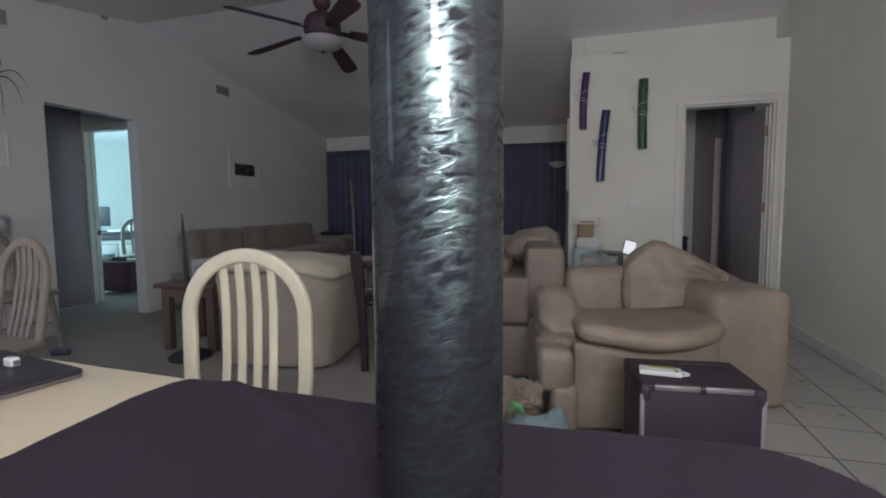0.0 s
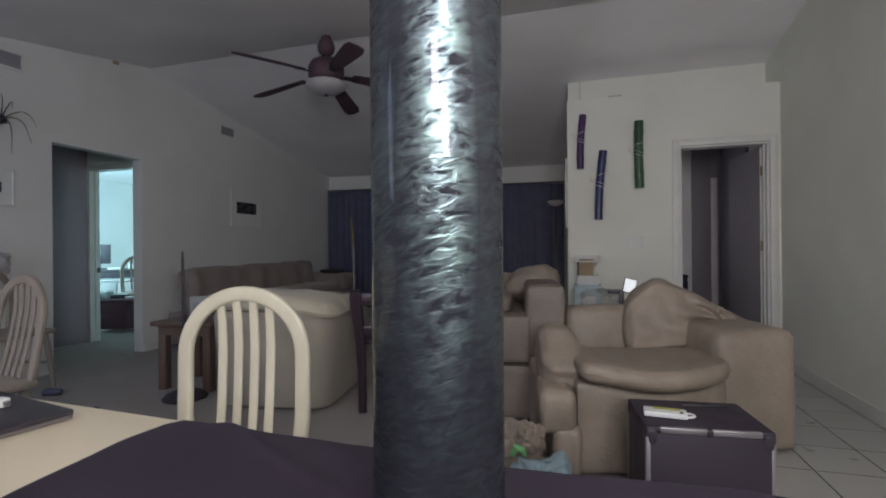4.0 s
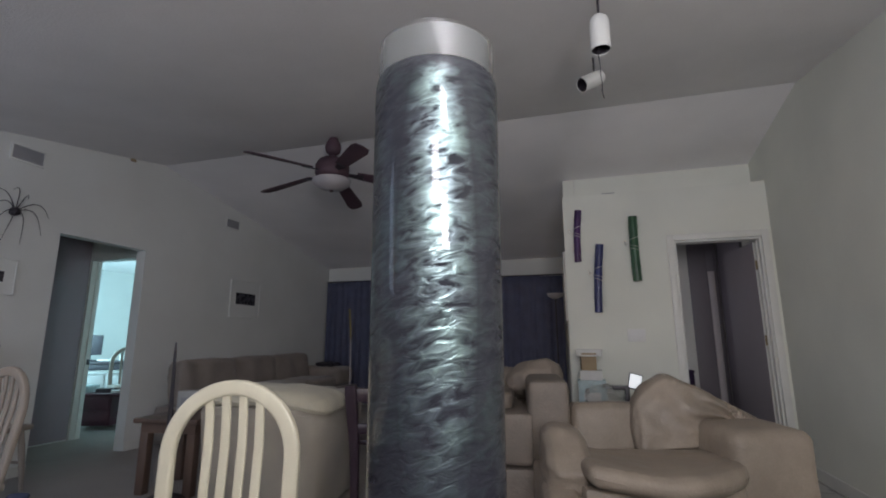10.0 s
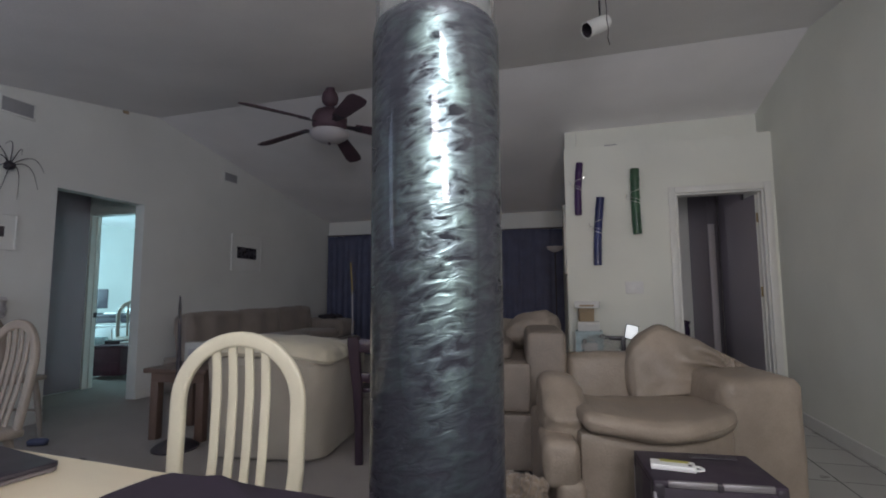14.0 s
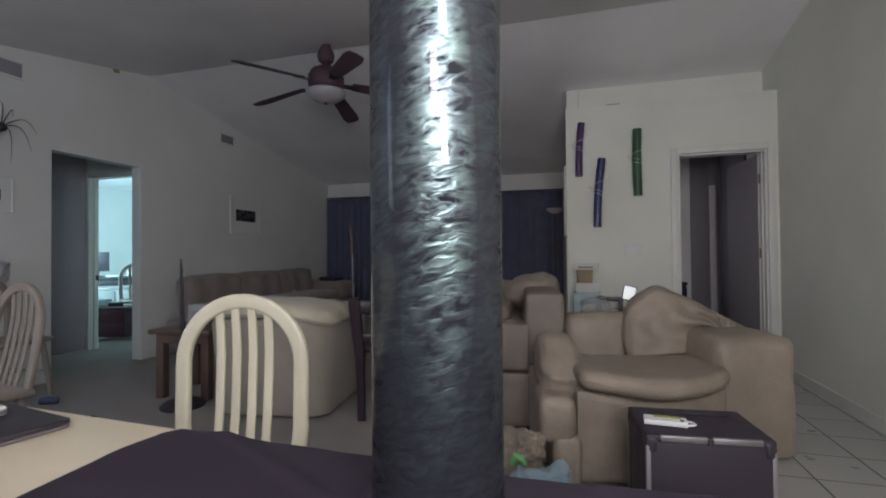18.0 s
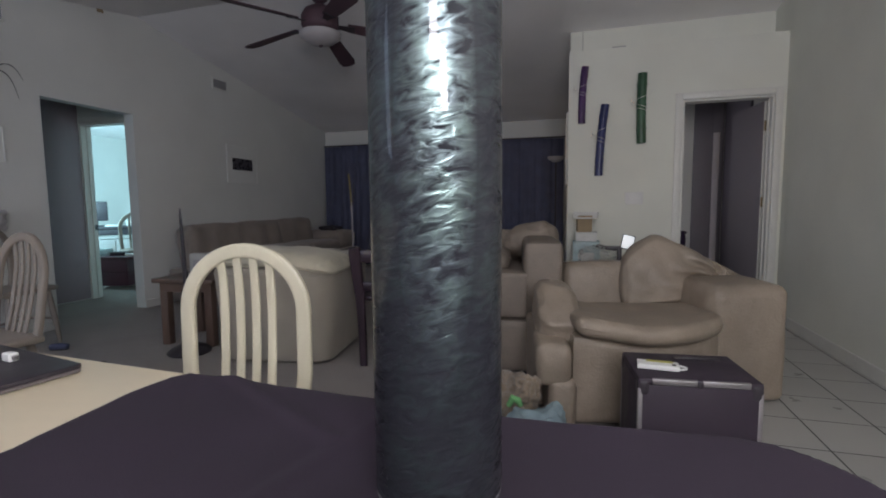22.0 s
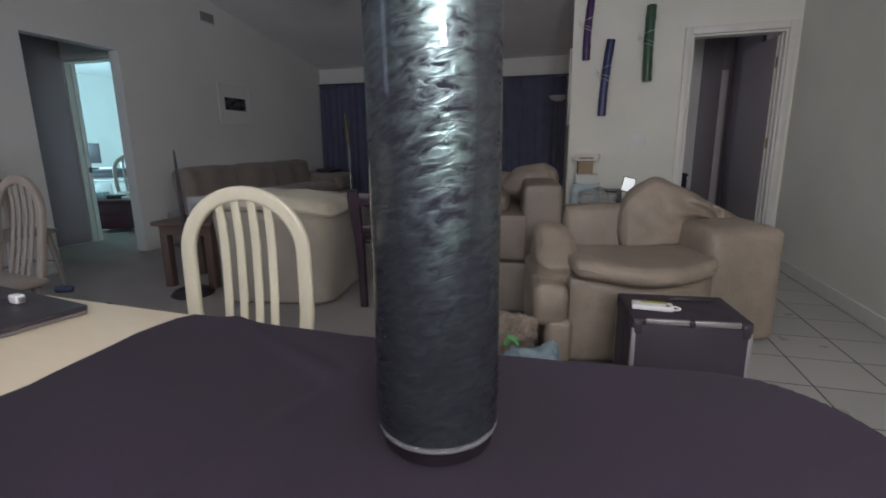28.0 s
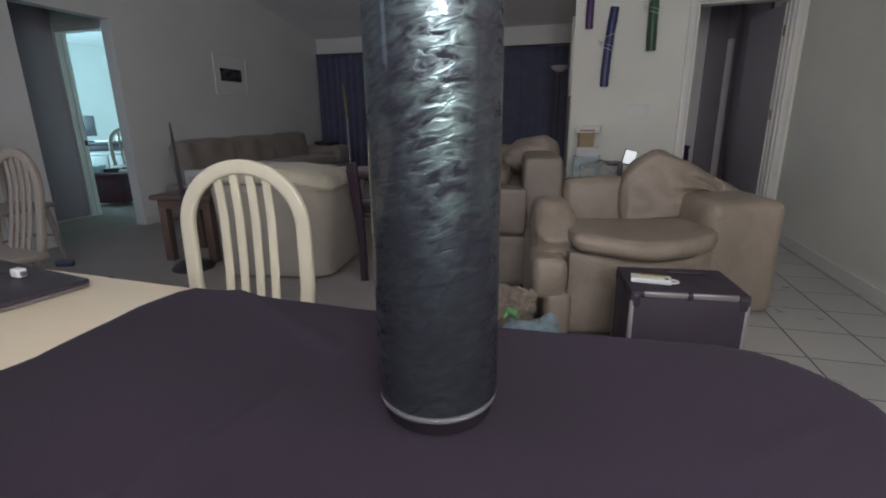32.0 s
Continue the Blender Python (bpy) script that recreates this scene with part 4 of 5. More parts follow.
# oak side table, and the slim black stand beside it
st = thing("side_table", pose(-2.93, 3.10, 0, 0, 0, 6), "oak side table with thick square legs", "side table")
part("tabletop", box(-0.26, 0.26, -0.26, 0.26, 0.49, 0.525, 0.008), OAK, st)
part("apron", box(-0.22, 0.22, -0.22, 0.22, 0.42, 0.489), OAK, st)
for sx in (-0.19, 0.19):
    for sy in (-0.19, 0.19):
        part("leg", box(sx - 0.032, sx + 0.032, sy - 0.032, sy + 0.032, 0, 0.42, 0.005), OAK, st)
tb = thing("tissue_box", pose(-3.10, 3.26, 0.5265, 0, 0, 20), "small pale grey printed box on the oak side table", "box")
part("carton", box(-0.075, 0.075, -0.05, 0.05, 0, 0.15, 0.004), CABP, tb)
part("printed_band", box(-0.045, 0.02, -0.0525, -0.0505, 0.04, 0.10), VENTM, tb)
sd = thing("floor_stand", pose(-2.765, 2.75, 0), "slim black upright stand on a round black base", "stand")
part("base", lathe([(0, 0), (0.145, 0), (0.15, 0.012), (0.12, 0.04), (0.05, 0.07), (0, 0.075)], 36), BLACK, sd)
part("post", sweep([(0.012, 0, 0.07), (0.006, 0, 0.35), (0.0, 0, 0.60)], [0.022, 0.02, 0.018], 10), BLACK, sd)
part("blade", sweep([(0.0, 0, 0.52), (-0.006, 0, 0.75), (-0.012, 0, 0.98), (-0.014, 0, 1.06)], [0.020, 0.016, 0.012, 0.006], 10, 0.5, side=(0, 1, 0)), BLACK, sd)

# dark wooden chair frame behind the cylinder
dk = thing("dark_chair", pose(-1.235, 2.89, 0, 0, 0, 8), "dark-stained wooden chair with an upright slatted back", "chair")
for x in (-0.19, 0.17):
    part("post", sweep([(x + 0.03, -0.06, 0), (x + 0.022, -0.045, 0.25), (x + 0.008, -0.03, 0.45), (x - 0.008, -0.035, 0.62), (x - 0.016, -0.045, 0.74), (x - 0.018, -0.05, 0.79)], [0.025, 0.026, 0.031, 0.036, 0.040, 0.036], 16, 0.7, side=(0, 1, 0), square=0.45), DARKWOOD, dk)
    part("front_leg", box(x - 0.02, x + 0.02, 0.36, 0.40, 0, 0.43, 0.005), DARKWOOD, dk)
part("top_rail", box(-0.172, 0.126, -0.058, -0.028, 0.69, 0.775, 0.006), DARKWOOD, dk)
part("low_rail", box(-0.158, 0.135, -0.045, -0.021, 0.50, 0.56, 0.005), DARKWOOD, dk)
part("slat", box(-0.09, -0.03, -0.046, -0.032, 0.56, 0.69), DARKWOOD, dk)
part("slat", box(0.03, 0.09, -0.046, -0.032, 0.56, 0.69), DARKWOOD, dk)
part("seat", box(-0.21, 0.19, -0.015, 0.41, 0.43, 0.46, 0.008), DARKWOOD, dk)

# ---- ceiling fan, spots, wall pieces ----
FX, FY = -2.23, 3.84
fan = thing("ceiling_fan", pose(FX, FY, ceiling_at(FY) - 0.034), "dark mahogany five-blade ceiling fan with a frosted bowl light", "ceiling fan")
part("canopy", lathe([(0, 0.033), (0.040, 0.033), (0.046, 0.005), (0.068, -0.025), (0.078, -0.07), (0.068, -0.115), (0.04, -0.140), (0, -0.145)], 28), FANWOOD, fan)
part("downrod", sweep([(0, 0, -0.13), (0, 0, -0.20)], 0.02, 10), FANWOOD, fan)
part("motor", lathe([(0, -0.163), (0.06, -0.168), (0.13, -0.205), (0.16, -0.26), (0.16, -0.335), (0.14, -0.375), (0.11, -0.39), (0, -0.39)], 36), FANWOOD, fan)
bowl = part("bowl", lathe([(0.165, -0.391), (0.182, -0.402), (0.172, -0.436), (0.12, -0.474), (0.05, -0.494), (0, -0.498)], 36), FROST, fan, "frosted white glass bowl")
part("finial", lathe([(0, -0.496), (0.018, -0.498), (0.014, -0.511), (0, -0.519)], 16), FANWOOD, bowl)
FAN_TURN = 28.0
for k in range(5):
    m = pose(0, 0, -0.312, -2.4) @ pose(0, 0, 0, 0, 0, FAN_TURN + 72 * k) @ pose(0, 0, 0, -15, 5.8, 0)
    outline = [(0.24, -0.05), (0.42, -0.064), (0.76, -0.080), (0.84, -0.062), (0.86, 0.0), (0.84, 0.062), (0.76, 0.080), (0.42, 0.064), (0.24, 0.05)]
    b = part("blade", slab(outline, -0.004, 0.004, m=m), FANWOOD, fan)
    part("blade_iron", slab([(0.12, -0.02), (0.22, -0.03), (0.30, -0.045), (0.30, 0.045), (0.22, 0.03), (0.12, 0.02)], -0.012, -0.005, m=m), BLACK, b)


def spot(m, tip, drop, label):
    s = thing("spotlight", m, label, "spotlight", "ceiling spotlights")
    part("stem", sweep([(0, 0, 0.0), (0, 0, drop)], 0.006, 8), BLACK, s, "thin dark stem")
    can = part("can", lathe([(0, 0.10), (0.025, 0.098), (0.042, 0.08), (0.047, 0.05), (0.047, -0.085), (0.043, -0.085), (0.043, 0.03), (0, 0.04)], 32, m=tip), WHITE, s)
    part("inner_shade", lathe([(0.0425, -0.080), (0.0425, 0.028), (0, 0.028)], 28, m=tip), BLACK, can, "dark inside")
    return s


spot(pose(0.151, 2.165, ceiling_at(2.165)), pose(0, 0, -0.208), -0.112, "white cylindrical ceiling spotlight pointing straight down")
spot(pose(0.150, 2.90, ceiling_at(2.90)), pose(-0.02, -0.01, -0.166, 0, 60, 34), -0.142, "white cylindrical ceiling spotlight turned to the side")
cord = part("pull_cord", sweep([(0.143, 2.165, 2.445), (0.138, 2.17, 2.40), (0.143, 2.17, 2.34), (0.141, 2.172, 2.30), (0.148, 2.175, 2.25), (0.143, 2.175, 2.21), (0.151, 2.175, 2.175)], 0.0025, 6), BLACK)
tagged(cord, "thin dark cord hanging from the ceiling spotlight", "cord")

# coloured bamboo canes on the partition wall
S = 0.9635


def cane(x0, z0, x1, z1, r, mat, label, bend):
    y = YB - r - 0.004
    c = thing("bamboo_cane", pose((x0 + x1) / 2, y, (z0 + z1) / 2), label, "wall decoration", "coloured bamboo canes")
    a, b = Vector((x0 - (x0 + x1) / 2, 0, z0 - (z0 + z1) / 2)), Vector((x1 - (x0 + x1) / 2, 0, z1 - (z0 + z1) / 2))
    n, pts, rad = 24, [], []
    for i in range(n + 1):
        f = i / n
        p = a.lerp(b, f) + Vector((bend * math.sin(math.pi * f), 0, 0))
        pts.append(p)
        node = min(abs(f - q) for q in (0.2, 0.55, 0.83))
        rad.append(r * (1 + 0.10 * math.exp(-(node / 0.02) ** 2)))
    part("cane", sweep(pts, rad, 16), mat, c)
    for k, (f, s) in enumerate(((0.45, 1), (0.62, -1), (0.50, 1))):
        p = a.lerp(b, f) + Vector((bend * math.sin(math.pi * f), 0, 0))
        w = [p + Vector((s * (r + 0.003) * math.cos(t * 0.9), -(r + 0.003) * abs(math.sin(t * 0.9)), 0.012 * t)) for t in (0, 0.8, 1.6, 2.4, 3.2)]
        w += [p + Vector((s * (-0.02 - r) - s * 0.01 * q, -0.01, 0.03 + 0.018 * q + 0.01 * math.sin(3 * q))) for q in (1, 2, 3)]
        part("wire", sweep(w, 0.0026, 5), WIRE, c, "loose silver wire")
    return c


def on_wall(x, z):
    return x * S, 1.06 + (z - 1.06) * S


x0, z0 = on_wall(-0.023, 1.864)
x1, z1 = on_wall(0.004, 2.411)
cane(x0, z0, x1, z1, 0.034, PURPLE, "purple-painted bamboo cane with silver wire on the wall", -0.010)
x0, z0 = on_wall(0.148, 1.341)
x1, z1 = on_wall(0.197, 2.033)
cane(x0, z0, x1, z1, 0.038, BLUE, "blue-painted bamboo cane with silver wire on the wall", -0.010)
x0, z0 = on_wall(0.536, 1.643)
x1, z1 = on_wall(0.533, 2.303)
cane(x0, z0, x1, z1, 0.041, GREEN, "green-painted bamboo cane with silver wire on the wall", -0.006)

# switch plate
sw = thing("switch_plate", pose(0.47, YB, 1.11), "white triple light switch plate on the wall", "light switch")
part("plate", box(-0.08, 0.08, -0.008, -0.001, -0.058, 0.058, 0.003), WHITE, sw)
for x in (-0.046, 0, 0.046):
    part("toggle", box(x - 0.006, x + 0.006, -0.02, -0.008, -0.012, 0.012, 0.002), WHITE, sw)


def vent(y0, y1, z0, z1, label, slats, inner, blade):
    v = thing("air_vent", pose(LX, (y0 + y1) / 2, (z0 + z1) / 2), label, "air vent", "wall vents")
    h, w = (z1 - z0) / 2, (y1 - y0) / 2
    part("backing", box(0.001, 0.004, -w + 0.01, w - 0.01, -h + 0.01, h - 0.01), inner, v)
    bm = box(0.001, 0.014, -w, w, h - 0.018, h, 0.003)
    box(0.001, 0.014, -w, w, -h, -h + 0.018, 0.003, bm=bm)
    box(0.001, 0.014, -w, -w + 0.018, -h + 0.018, h - 0.018, 0.003, bm=bm)
    box(0.001, 0.014, w - 0.018, w, -h + 0.018, h - 0.018, 0.003, bm=bm)
    part("frame", bm, WALL, v)
    for k in range(slats):
        z = -h + 0.02 + (2 * h - 0.04) * (k + 0.5) / slats
        part("slat", box(-0.001, 0.001, -w + 0.018, w - 0.018, -0.008, 0.008, m=pose(0.008, 0, z, 0, 40)), blade, v)
    return v


vent(2.53, 2.80, 2.555, 2.705, "grey slatted return-air vent high on the wall", 8, VENTD, VENTP)
vent(5.03, 5.29, 2.55, 2.69, "small pale slatted air vent high on the wall", 7, VENTM, VENTP)


def picture(m, w, h, iw, ih, label, mat):
    p = thing("framed_picture", m, label, "picture", "framed pictures")
    f = 0.014
    bm = box(-w, w, -0.018, -0.001, h - f, h, 0.003)
    box(-w, w, -0.018, -0.001, -h, -h + f, 0.003, bm=bm)
    box(-w, -w + f, -0.018, -0.001, -h + f, h - f, 0.003, bm=bm)
    box(w - f, w, -0.018, -0.001, -h + f, h - f, 0.003, bm=bm)
    part("frame", bm, WALL, p)
    part("mat_board", box(-w + f, w - f, -0.010, -0.002, -h + f, h - f), WALL, p, "white mat board")
    part("print", box(-iw, iw, -0.012, -0.0102, -ih, ih), mat, p, "small dark photograph")
    return p


picture(pose(LX, 5.517, 1.64, 0, 0, 90), 0.30, 0.25, 0.196, 0.078, "small dark photograph in a wide white mat and frame", PHOTO)
picture(pose(LX, 2.585, 1.585, 0, 0, 90), 0.14, 0.15, 0.05, 0.042, "small dark photograph in a white frame", PHOTO)
side = thing("wall_picture", pose(PX, 5.35, 1.62, 0, 0, -90), "framed panel hung on the side of the partition", "picture")
part("frame", box(-0.30, 0.30, -0.03, -0.001, -0.36, 0.36, 0.004), TRIM, side)
part("print", box(-0.26, 0.26, -0.034, -0.0305, -0.32, 0.32), PHOTO, side)

# dark wiry ornament on the west wall
orn = thing("wire_ornament", pose(LX, 2.614, 2.12), "black wall ornament of a round knot with long curved wires", "wall decoration")
part("knot", cushion((0.07, 0.075, 0.07), 0.033, 0.0, 0.006, 30, 51, n=6, m=pose(0.045, 0, 0)), BLACK, orn)
for k in range(9):
    a = radians(-65 + 40 * k + 7 * (k % 2))
    ln = 0.21 + 0.04 * (k % 3)
    c, s_ = math.cos(a), math.sin(a)
    pts = [(0.045 + 0.05 * math.sin(math.pi * f) - 0.03 * f, ln * f * c, ln * f * s_ + 0.07 * math.sin(math.pi * f) - 0.07 * f * f) for f in [q / 8 for q in range(9)]]
    part("wire", sweep(pts, [0.005 - 0.0038 * q / 8 for q in range(9)], 6), BLACK, orn)


# curtains
def curtain(x0, x1, z0, z1, y, label, seed):
    bm = bmesh.new()
    n, rows = int((x1 - x0) * 90), 10
    grid = []
    for j in range(rows + 1):
        f = j / rows
        row = []
        for i in range(n + 1):
            u = i / n
            ph = u * (x1 - x0) * 2 * math.pi / 0.125 + 1.1 * noise.noise(Vector((u * 7 + seed, f * 1.2, 0)))
            amp = 0.010 + 0.010 * (1 - f)
            row.append(bm.verts.new((x0 + (x1 - x0) * u + 0.01 * math.sin(ph * 0.5), y + amp * math.sin(ph), z0 + (z1 - z0) * f - 0.008 * math.sin(u * 9 + seed) * (1 if j == rows else 0))))
        grid.append(row)
    for j in range(rows):
        for i in range(n):
            bm.faces.new((grid[j][i], grid[j][i + 1], grid[j + 1][i + 1], grid[j + 1][i]))
    c = part("curtain", bm, CURTAIN)
    md = c.modifiers.new("thick", "SOLIDIFY")
    md.thickness = 0.003
    return tagged(c, label, "curtain", "navy curtains")


curtain(-4.44, -2.42, 0.03, 2.115, YF - 0.09, "heavy navy blue curtain drawn across the far wall", 1)
curtain(-2.36, -0.30, 0.03, 2.085, YF - 0.09, "heavy navy blue curtain drawn across the far wall", 5)
rod = part("curtain_rod", sweep([(-4.45, YF - 0.09, 2.125), (-0.25, YF - 0.09, 2.095)], 0.011, 10), BLACK)
tagged(rod, "thin dark curtain rod along the far wall", "curtain rod")

# mop standing behind the armchair, torchiere by the curtain
mop = thing("mop", pose(-2.30, 4.50, 0), "mop with a grey pole and yellow clamp leaning upright", "mop")
part("pole", sweep([(0, 0, 0.05), (-0.03, 0.03, 1.10)], 0.007, 10), ALUM, mop)
part("clamp", sweep([(-0.03, 0.03, 1.06), (-0.04, 0.035, 1.2), (-0.06, 0.04, 1.40)], [0.008, 0.011, 0.009], 10), MOPY, mop, "yellow plastic clamp")
part("clamp_arm", sweep([(-0.03, 0.03, 1.06), (0.0, 0.03, 1.15), (0.0, 0.035, 1.30)], [0.005, 0.005, 0.004], 8), BLACK, mop)
part("head", cushion((0.26, 0.09, 0.06), 0.03, 0.005, 0.006, 20, 61, n=6, m=pose(0, 0, 0.032)), BROWN, mop)
lampf = thing("floor_lamp", pose(-0.335, 6.24, 0), "torchiere floor lamp with a white bowl shade, switched off", "floor lamp")
part("base", lathe([(0, 0), (0.14, 0), (0.14, 0.015), (0.03, 0.035), (0, 0.035)], 28), BLACK, lampf)
part("pole", sweep([(0, 0, 0.03), (0, 0, 1.60)], 0.010, 10), BLACK, lampf)
part("shade", lathe([(0.02, 1.59), (0.05, 1.60), (0.09, 1.625), (0.108, 1.66), (0.104, 1.66), (0.085, 1.63), (0.04, 1.607), (0, 1.603)], 32), FROST, lampf, "white glass bowl shade")

# boxes, bag and tablet on a small table by the partition wall
low = thing("small_table", pose(0.06, 4.66, 0), "small white table behind the sofa", "side table")
part("tabletop", box(-0.19, 0.36, -0.17, 0.20, 0.46, 0.49, 0.005), WHITE, low)
for sx in (-0.16, 0.33):
    for sy in (-0.14, 0.17):
        part("leg", box(sx - 0.02, sx + 0.02, sy - 0.02, sy + 0.02, 0, 0.46, 0.003), WHITE, low)


def carton(name, m, w, d, h, mat, label, band=None):
    c = thing(name, m, label, "box", "stacked boxes")
    part("carton", box(-w / 2, w / 2, -d / 2, d / 2, 0.0005, h - 0.003, 0.003), mat, c)
    part("lid_flap", box(-w / 2 - 0.002, w / 2 + 0.002, -d / 2 - 0.002, d / 2 + 0.002, h - 0.03, h, 0.002), mat, c)
    if band:
        part("printed_band", box(-w * 0.3, w * 0.3, -d / 2 - 0.003, -d / 2 - 0.0005, h * 0.25, h * 0.5), band, c)
    return c


carton("storage_box", pose(0.035, 4.67, 0.490), 0.235, 0.20, 0.222, TEAL, "pale teal printed box at the bottom of a stack", PAPER)
carton("paper_box", pose(0.035, 4.68, 0.713), 0.19, 0.19, 0.085, PAPER, "white card box in a stack")
carton("cardboard_box", pose(0.015, 4.68, 0.799, 0, 0, 5), 0.13, 0.16, 0.122, CARDBOARD, "brown cardboard box in a stack")
carton("flat_box", pose(0.030, 4.68, 0.922, 0, 0, -4), 0.215, 0.19, 0.062, PAPER, "flat white and brown box on top of a stack", CARDBOARD)
bag = part("plastic_bag", cushion((0.30, 0.14, 0.16), 0.05, 0.02, 0.022, 18, 71, n=16, m=pose(0.14, 4.50, 0.585)), BAG)
tagged(bag, "crumpled clear plastic bag beside the boxes", "bag")
tab = thing("tablet", pose(0.292, 3.56, 0.700, 0, 0, 4), "lit tablet on a black arm standing behind the sofa", "tablet")
part("screen", box(-0.038, 0.038, -0.0055, -0.0045, 0.045, 0.14, m=pose(0, 0, 0, -18, 14, 0)), SCREENGLOW, tab, "glowing white screen")
part("housing", box(-0.043, 0.043, -0.004, 0.006, 0.038, 0.146, 0.003, m=pose(0, 0, 0, -18, 14, 0)), BLACK, tab)
part("arm", box(-0.13, -0.02, 0.012, 0.035, 0.03, 0.06, 0.005), BLACK, tab)
part("post", box(-0.05, -0.02, 0.01, 0.04, -0.70, 0.06, 0.005), BLACK, tab)

chip = part("paint_chip", cushion((0.012, 0.06, 0.035), 0.005, 0.002, 0.006, 40, 99, n=6, m=pose(LX + 0.006, 3.62, 2.950)), CARDBOARD)
tagged(chip, "small brown flake of peeling paint high on the wall", "paint flake")

# toys and a blanket on the floor
toy = part("blanket", shaped(cushion((0.24, 0.16, 0.10), 0.04, 0.015, 0.035, 14, 81, n=24, m=pose(-0.185, 2.10, 0.062, 0, 0, 20)), lambda x, y, z: (x, y, max(0.004, z + 0.018 * math.sin(38 * x + 9 * y) * (1 if z > 0.06 else 0)))), BLUECLOTH)
tagged(toy, "crumpled pale blue blanket on the floor by the sofa", "blanket")
toy = part("cloth_toy", cushion((0.085, 0.06, 0.15), 0.028, 0.008, 0.022, 18, 83, n=16, m=pose(-0.115, 2.13, 0.085, 0, 18, 25)), BLUECLOTH)
tagged(toy, "limp pale blue cloth toy standing against the sofa", "toy")
toy = part("plush_cushion", cushion((0.26, 0.24, 0.17), 0.07, 0.02, 0.03, 14, 82, n=22, m=pose(-0.35, 2.32, 0.10)), FLUFF)
tagged(toy, "tan plush cushion on the floor by the recliner", "cushion")
toy = part("plush_toy", cushion((0.10, 0.09, 0.12), 0.035, 0.008, 0.024, 24, 84, n=20, m=pose(-0.235, 2.20, 0.19, 0, 12, 20)), FLUFF)
tagged(toy, "small tan plush toy lying on a blanket", "toy")
toy = part("rubber_toy", sweep([(-0.305, 2.06, 0.16), (-0.285, 2.05, 0.20), (-0.262, 2.055, 0.19), (-0.25, 2.06, 0.165)], [0.012, 0.018, 0.016, 0.010], 12), GREENRUB)
tagged(toy, "green rubber chew toy lying on a blanket", "toy")
for k, (x, y, r) in enumerate(((-0.08, 2.07, 10), (-0.16, 1.98, 60), (-0.28, 1.96, 130), (0.02, 2.05, 30))):
    toy = part("paper_scrap", cushion((0.075, 0.045, 0.014), 0.006, 0.003, 0.008, 30, 85 + k, n=6, m=pose(x, y, 0.012, 0, 0, r)), PAPER)
    tagged(toy, "torn white paper scrap on the floor", "paper", "paper scraps")

# ---- the office seen through the vestibule ----
desk = thing("office_desk", pose(-7.40, 5.92, 0, 0, 0, 40), "dark desk with papers against the office wall", "desk")
part("desktop", box(-0.70, 0.80, -0.30, 0.40, 0.735, 0.775, 0.005), BLACK, desk)
part("drawer_front", box(-0.66, 0.76, -0.27, -0.25, 0.64, 0.734, 0.004), BLACK, desk)
for x in (-0.66, 0.74):
    part("leg", box(x - 0.025, x + 0.025, -0.26, 0.36, 0, 0.735, 0.004), BLACK, desk)
mon = thing("monitor", pose(-7.47, 5.76, 0.777, 0, 0, 40), "black computer monitor on the office desk", "monitor")
part("panel", box(-0.22, 0.14, -0.02, 0.02, 0.09, 0.40, 0.006), BLACK, mon)
part("neck", box(-0.06, 0.0, 0.0, 0.03, 0.018, 0.12, 0.004), BLACK, mon)
part("foot", box(-0.13, 0.07, -0.08, 0.08, 0, 0.018, 0.004), BLACK, mon)
for k, (x, y, w, d, h, mt, nm, lb) in enumerate(((0.06, -0.10, 0.20, 0.16, 0.025, PAPER, "paper_stack", "loose white papers on the office desk"),
                                               (0.28, -0.02, 0.12, 0.10, 0.09, WHITE, "white_box", "small white box on the office desk"),
                                               (0.46, 0.05, 0.10, 0.14, 0.12, BLACK, "dark_box", "small dark box on the office desk"))):
    o = thing(nm, pose(-7.40, 5.92, 0.7765, 0, 0, 40) @ pose(x, y, 0, 0, 0, 14 * k), lb, nm.split("_")[1])
    part("body", box(-w / 2, w / 2, -d / 2, d / 2, 0, h, 0.003), mt, o)
cab = thing("office_cabinet", pose(-6.90, 5.62, 0, 0, 0, 40), "low pale grey cabinet in front of the desk", "cabinet")
part("body", box(-0.40, 0.40, -0.14, 0.14, 0.05, 0.60, 0.006), CABP, cab)
part("worktop", box(-0.42, 0.42, -0.15, 0.15, 0.602, 0.625, 0.005), CABP, cab)
part("plinth", box(-0.36, 0.36, -0.11, 0.12, 0, 0.05), BLACK, cab)
for x in (-0.2, 0.2):
    part("door", box(x - 0.19, x + 0.19, -0.152, -0.141, 0.07, 0.58, 0.003), CABP, cab)
oc = arch_chair(pose(-6.17, 5.32, 0, 0, 0, 62) @ Matrix.Scale(1.06, 4), "tan arch-back chair in the office daylight, its colour dimmed", DIMWOOD)
lt = thing("low_chest", pose(-5.90, 4.86, 0, 0, 0, 16), "dark red-brown low chest piled with clutter", "chest")
part("top", box(-0.36, 0.42, -0.20, 0.22, 0.405, 0.435, 0.006), REDWOOD, lt)
part("body", box(-0.33, 0.16, -0.17, 0.19, 0.05, 0.404, 0.004), REDWOOD, lt)
part("drawer", box(-0.31, 0.14, -0.182, -0.171, 0.09, 0.22, 0.004), REDWOOD, lt)
part("drawer", box(-0.31, 0.14, -0.182, -0.171, 0.24, 0.38, 0.004), REDWOOD, lt)
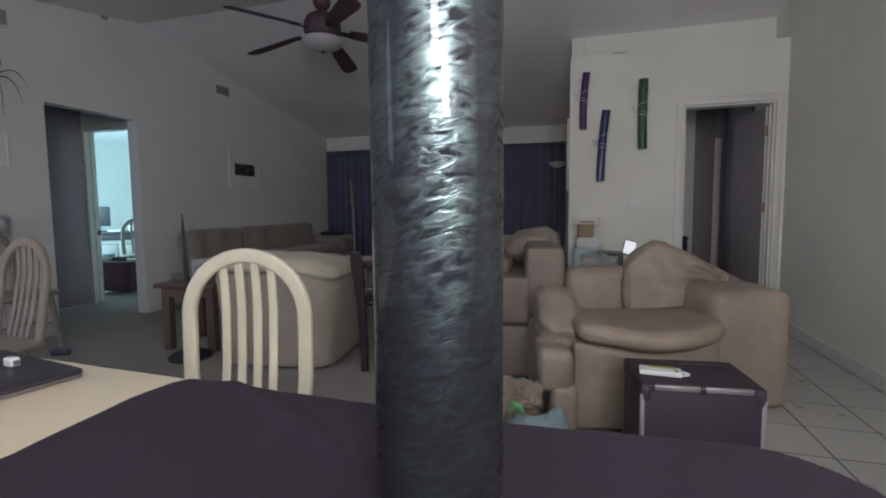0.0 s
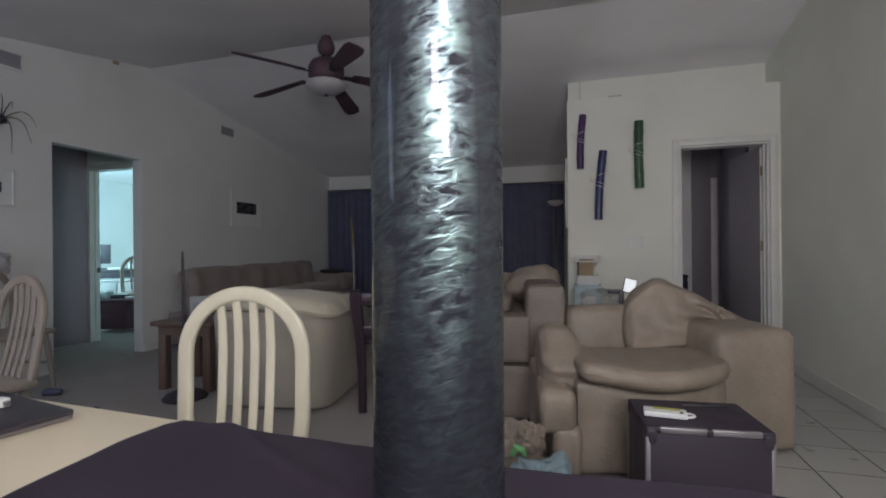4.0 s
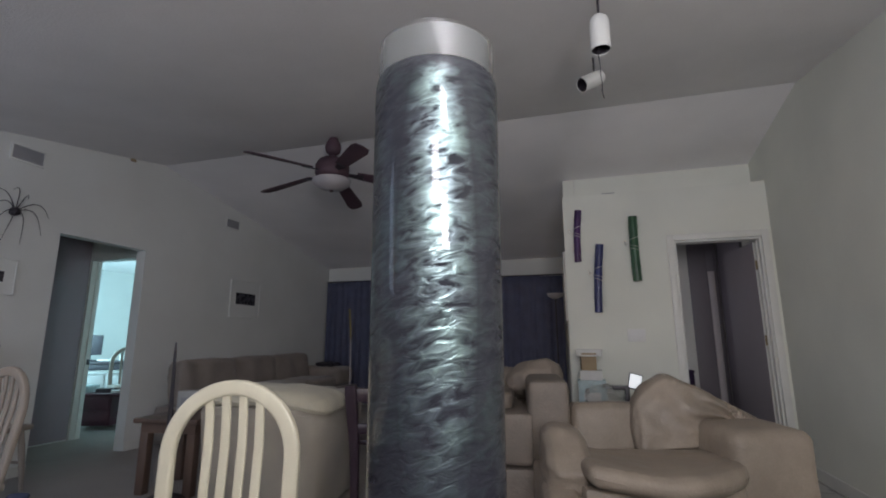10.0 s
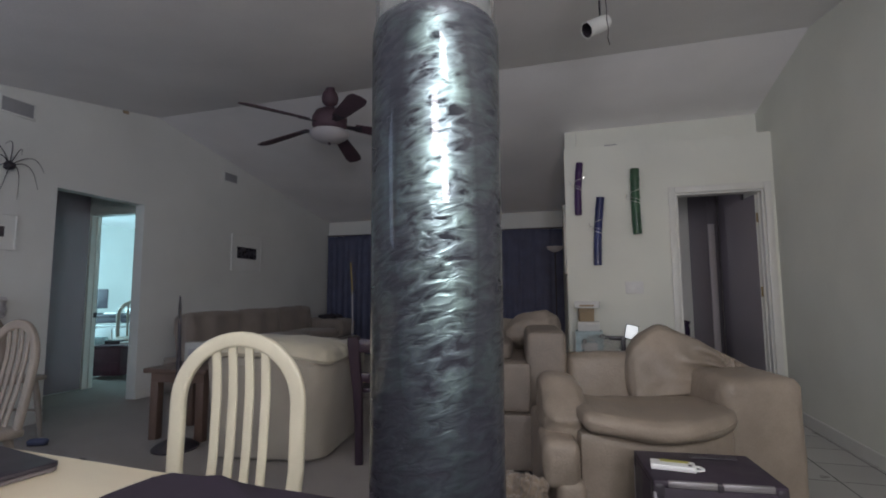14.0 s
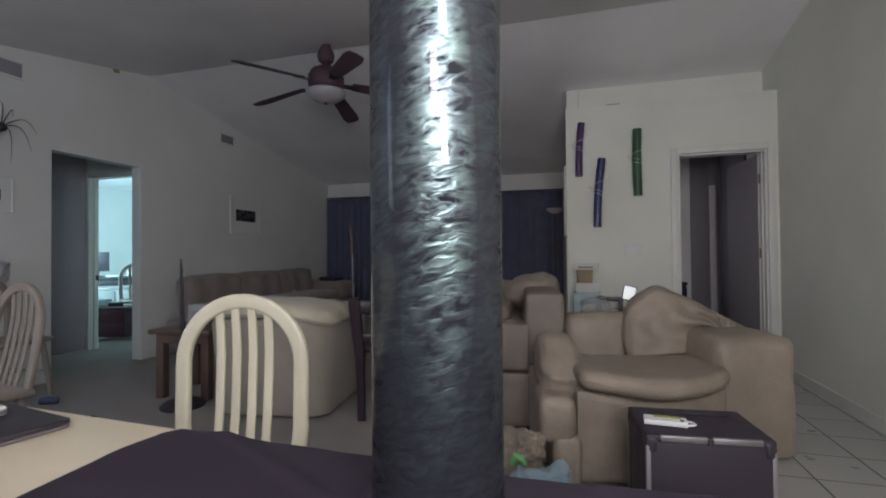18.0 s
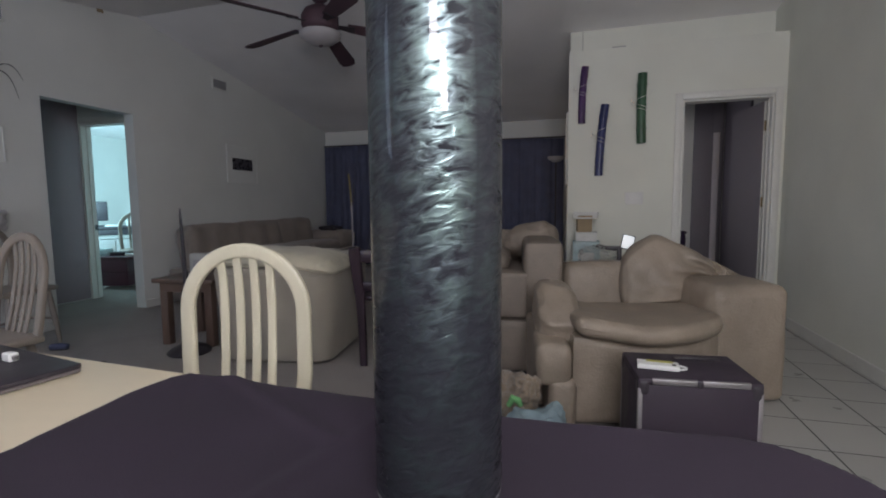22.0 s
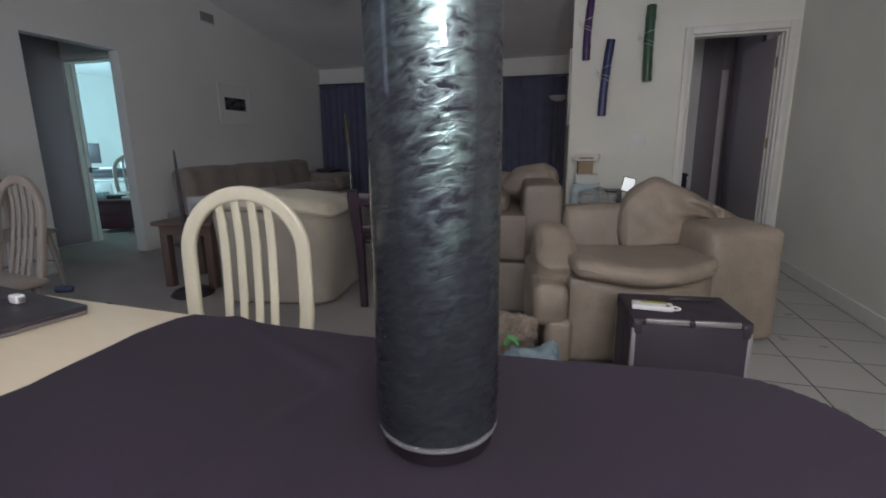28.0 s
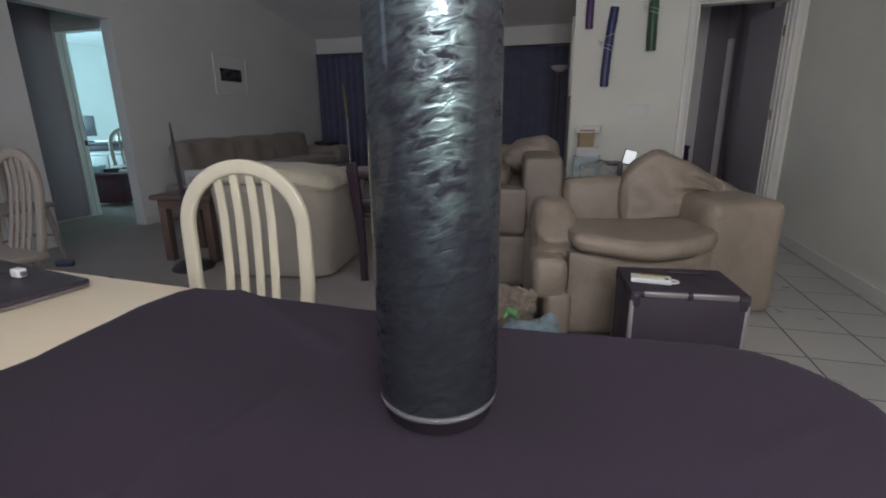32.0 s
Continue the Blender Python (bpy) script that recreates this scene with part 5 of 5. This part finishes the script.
for x, y in ((-0.31, -0.15), (-0.31, 0.17), (0.37, -0.15), (0.37, 0.17)):
    part("leg", box(x - 0.022, x + 0.022, y - 0.022, y + 0.022, 0, 0.404 if x > 0 else 0.05, 0.003), REDWOOD, lt)
for k, (x, y, w, d, h, mt, nm, lb) in enumerate(((-0.24, 0.0, 0.14, 0.12, 0.09, TEAL, "small_carton", "small grey-blue carton on the low chest"),
                                               (-0.06, 0.04, 0.20, 0.15, 0.045, BLACK, "electronics_box", "dark electronics box on the low chest"),
                                               (0.16, -0.04, 0.18, 0.13, 0.03, PAPER, "paper_stack", "stack of white papers on the low chest"),
                                               (0.33, 0.05, 0.09, 0.09, 0.06, ALUM, "metal_tin", "small grey metal tin on the low chest"))):
    o = thing(nm, pose(-5.90, 4.86, 0.437, 0, 0, 16) @ pose(x, y, 0, 0, 0, 17 * k), lb, nm.split("_")[1])
    part("body", box(-w / 2, w / 2, -d / 2, d / 2, 0, h, 0.004), mt, o)

# hall: a dark picture and a hamper by the end wall
hp = thing("hall_picture", pose(1.10, 6.70, 1.40), "tall dark framed picture on the hall wall", "picture")
part("frame", box(-0.105, 0.105, -0.022, -0.002, -0.37, 0.37, 0.004), BLACK, hp)
part("print", box(-0.085, 0.085, -0.025, -0.0225, -0.35, 0.35), PHOTO, hp)
hm = thing("hamper", pose(1.06, 6.50, 0) @ Matrix.Diagonal((1.05, 0.9, 1.5, 1)), "dark purple laundry hamper at the end of the hall", "hamper")
part("body", shaped(cushion((0.30, 0.26, 0.46), 0.03, 0.004, 0.004, 9, 91, n=8, m=pose(0, 0, 0.235)), lambda x, y, z: (x * (0.9 + 0.25 * z), y * (0.9 + 0.25 * z), z)), HAMPERM, hm)
part("rim", box(-0.155, 0.155, -0.135, 0.135, 0.455, 0.475, 0.006), HAMPERM, hm)

# grey strip lying on the plaster ledge
strip = part("ledge_strip", box(0.244, 0.366, YB + 0.004, YB + 0.05, 2.5255, 2.536, 0.002), VENTM)
tagged(strip, "thin grey strip lying on the plaster ledge", "strip")

# floor tiles of the strip along the east wall
tile_mesh = finish("tile", box(-0.1495, 0.1495, -0.1562, 0.1562, -0.012, 0.0, 0.0007, 1), TILE, False)
cut_mesh = finish("tile", box(-0.018, 0.018, -0.1562, 0.1562, -0.012, 0.0, 0.0007, 1), TILE, False)
for i in range(5):
    for j in range(19):
        x = 0.42 + 0.154 + 0.307 * i if i < 4 else 1.6695
        y = YB - 0.02 - 0.1575 - 0.3205 * j
        if y < YN + 0.1:
            continue
        o = new("tile", tile_mesh if i < 4 else cut_mesh)
        o.parent = tile_floor
        o.matrix_world = pose(x, y, 0.0)
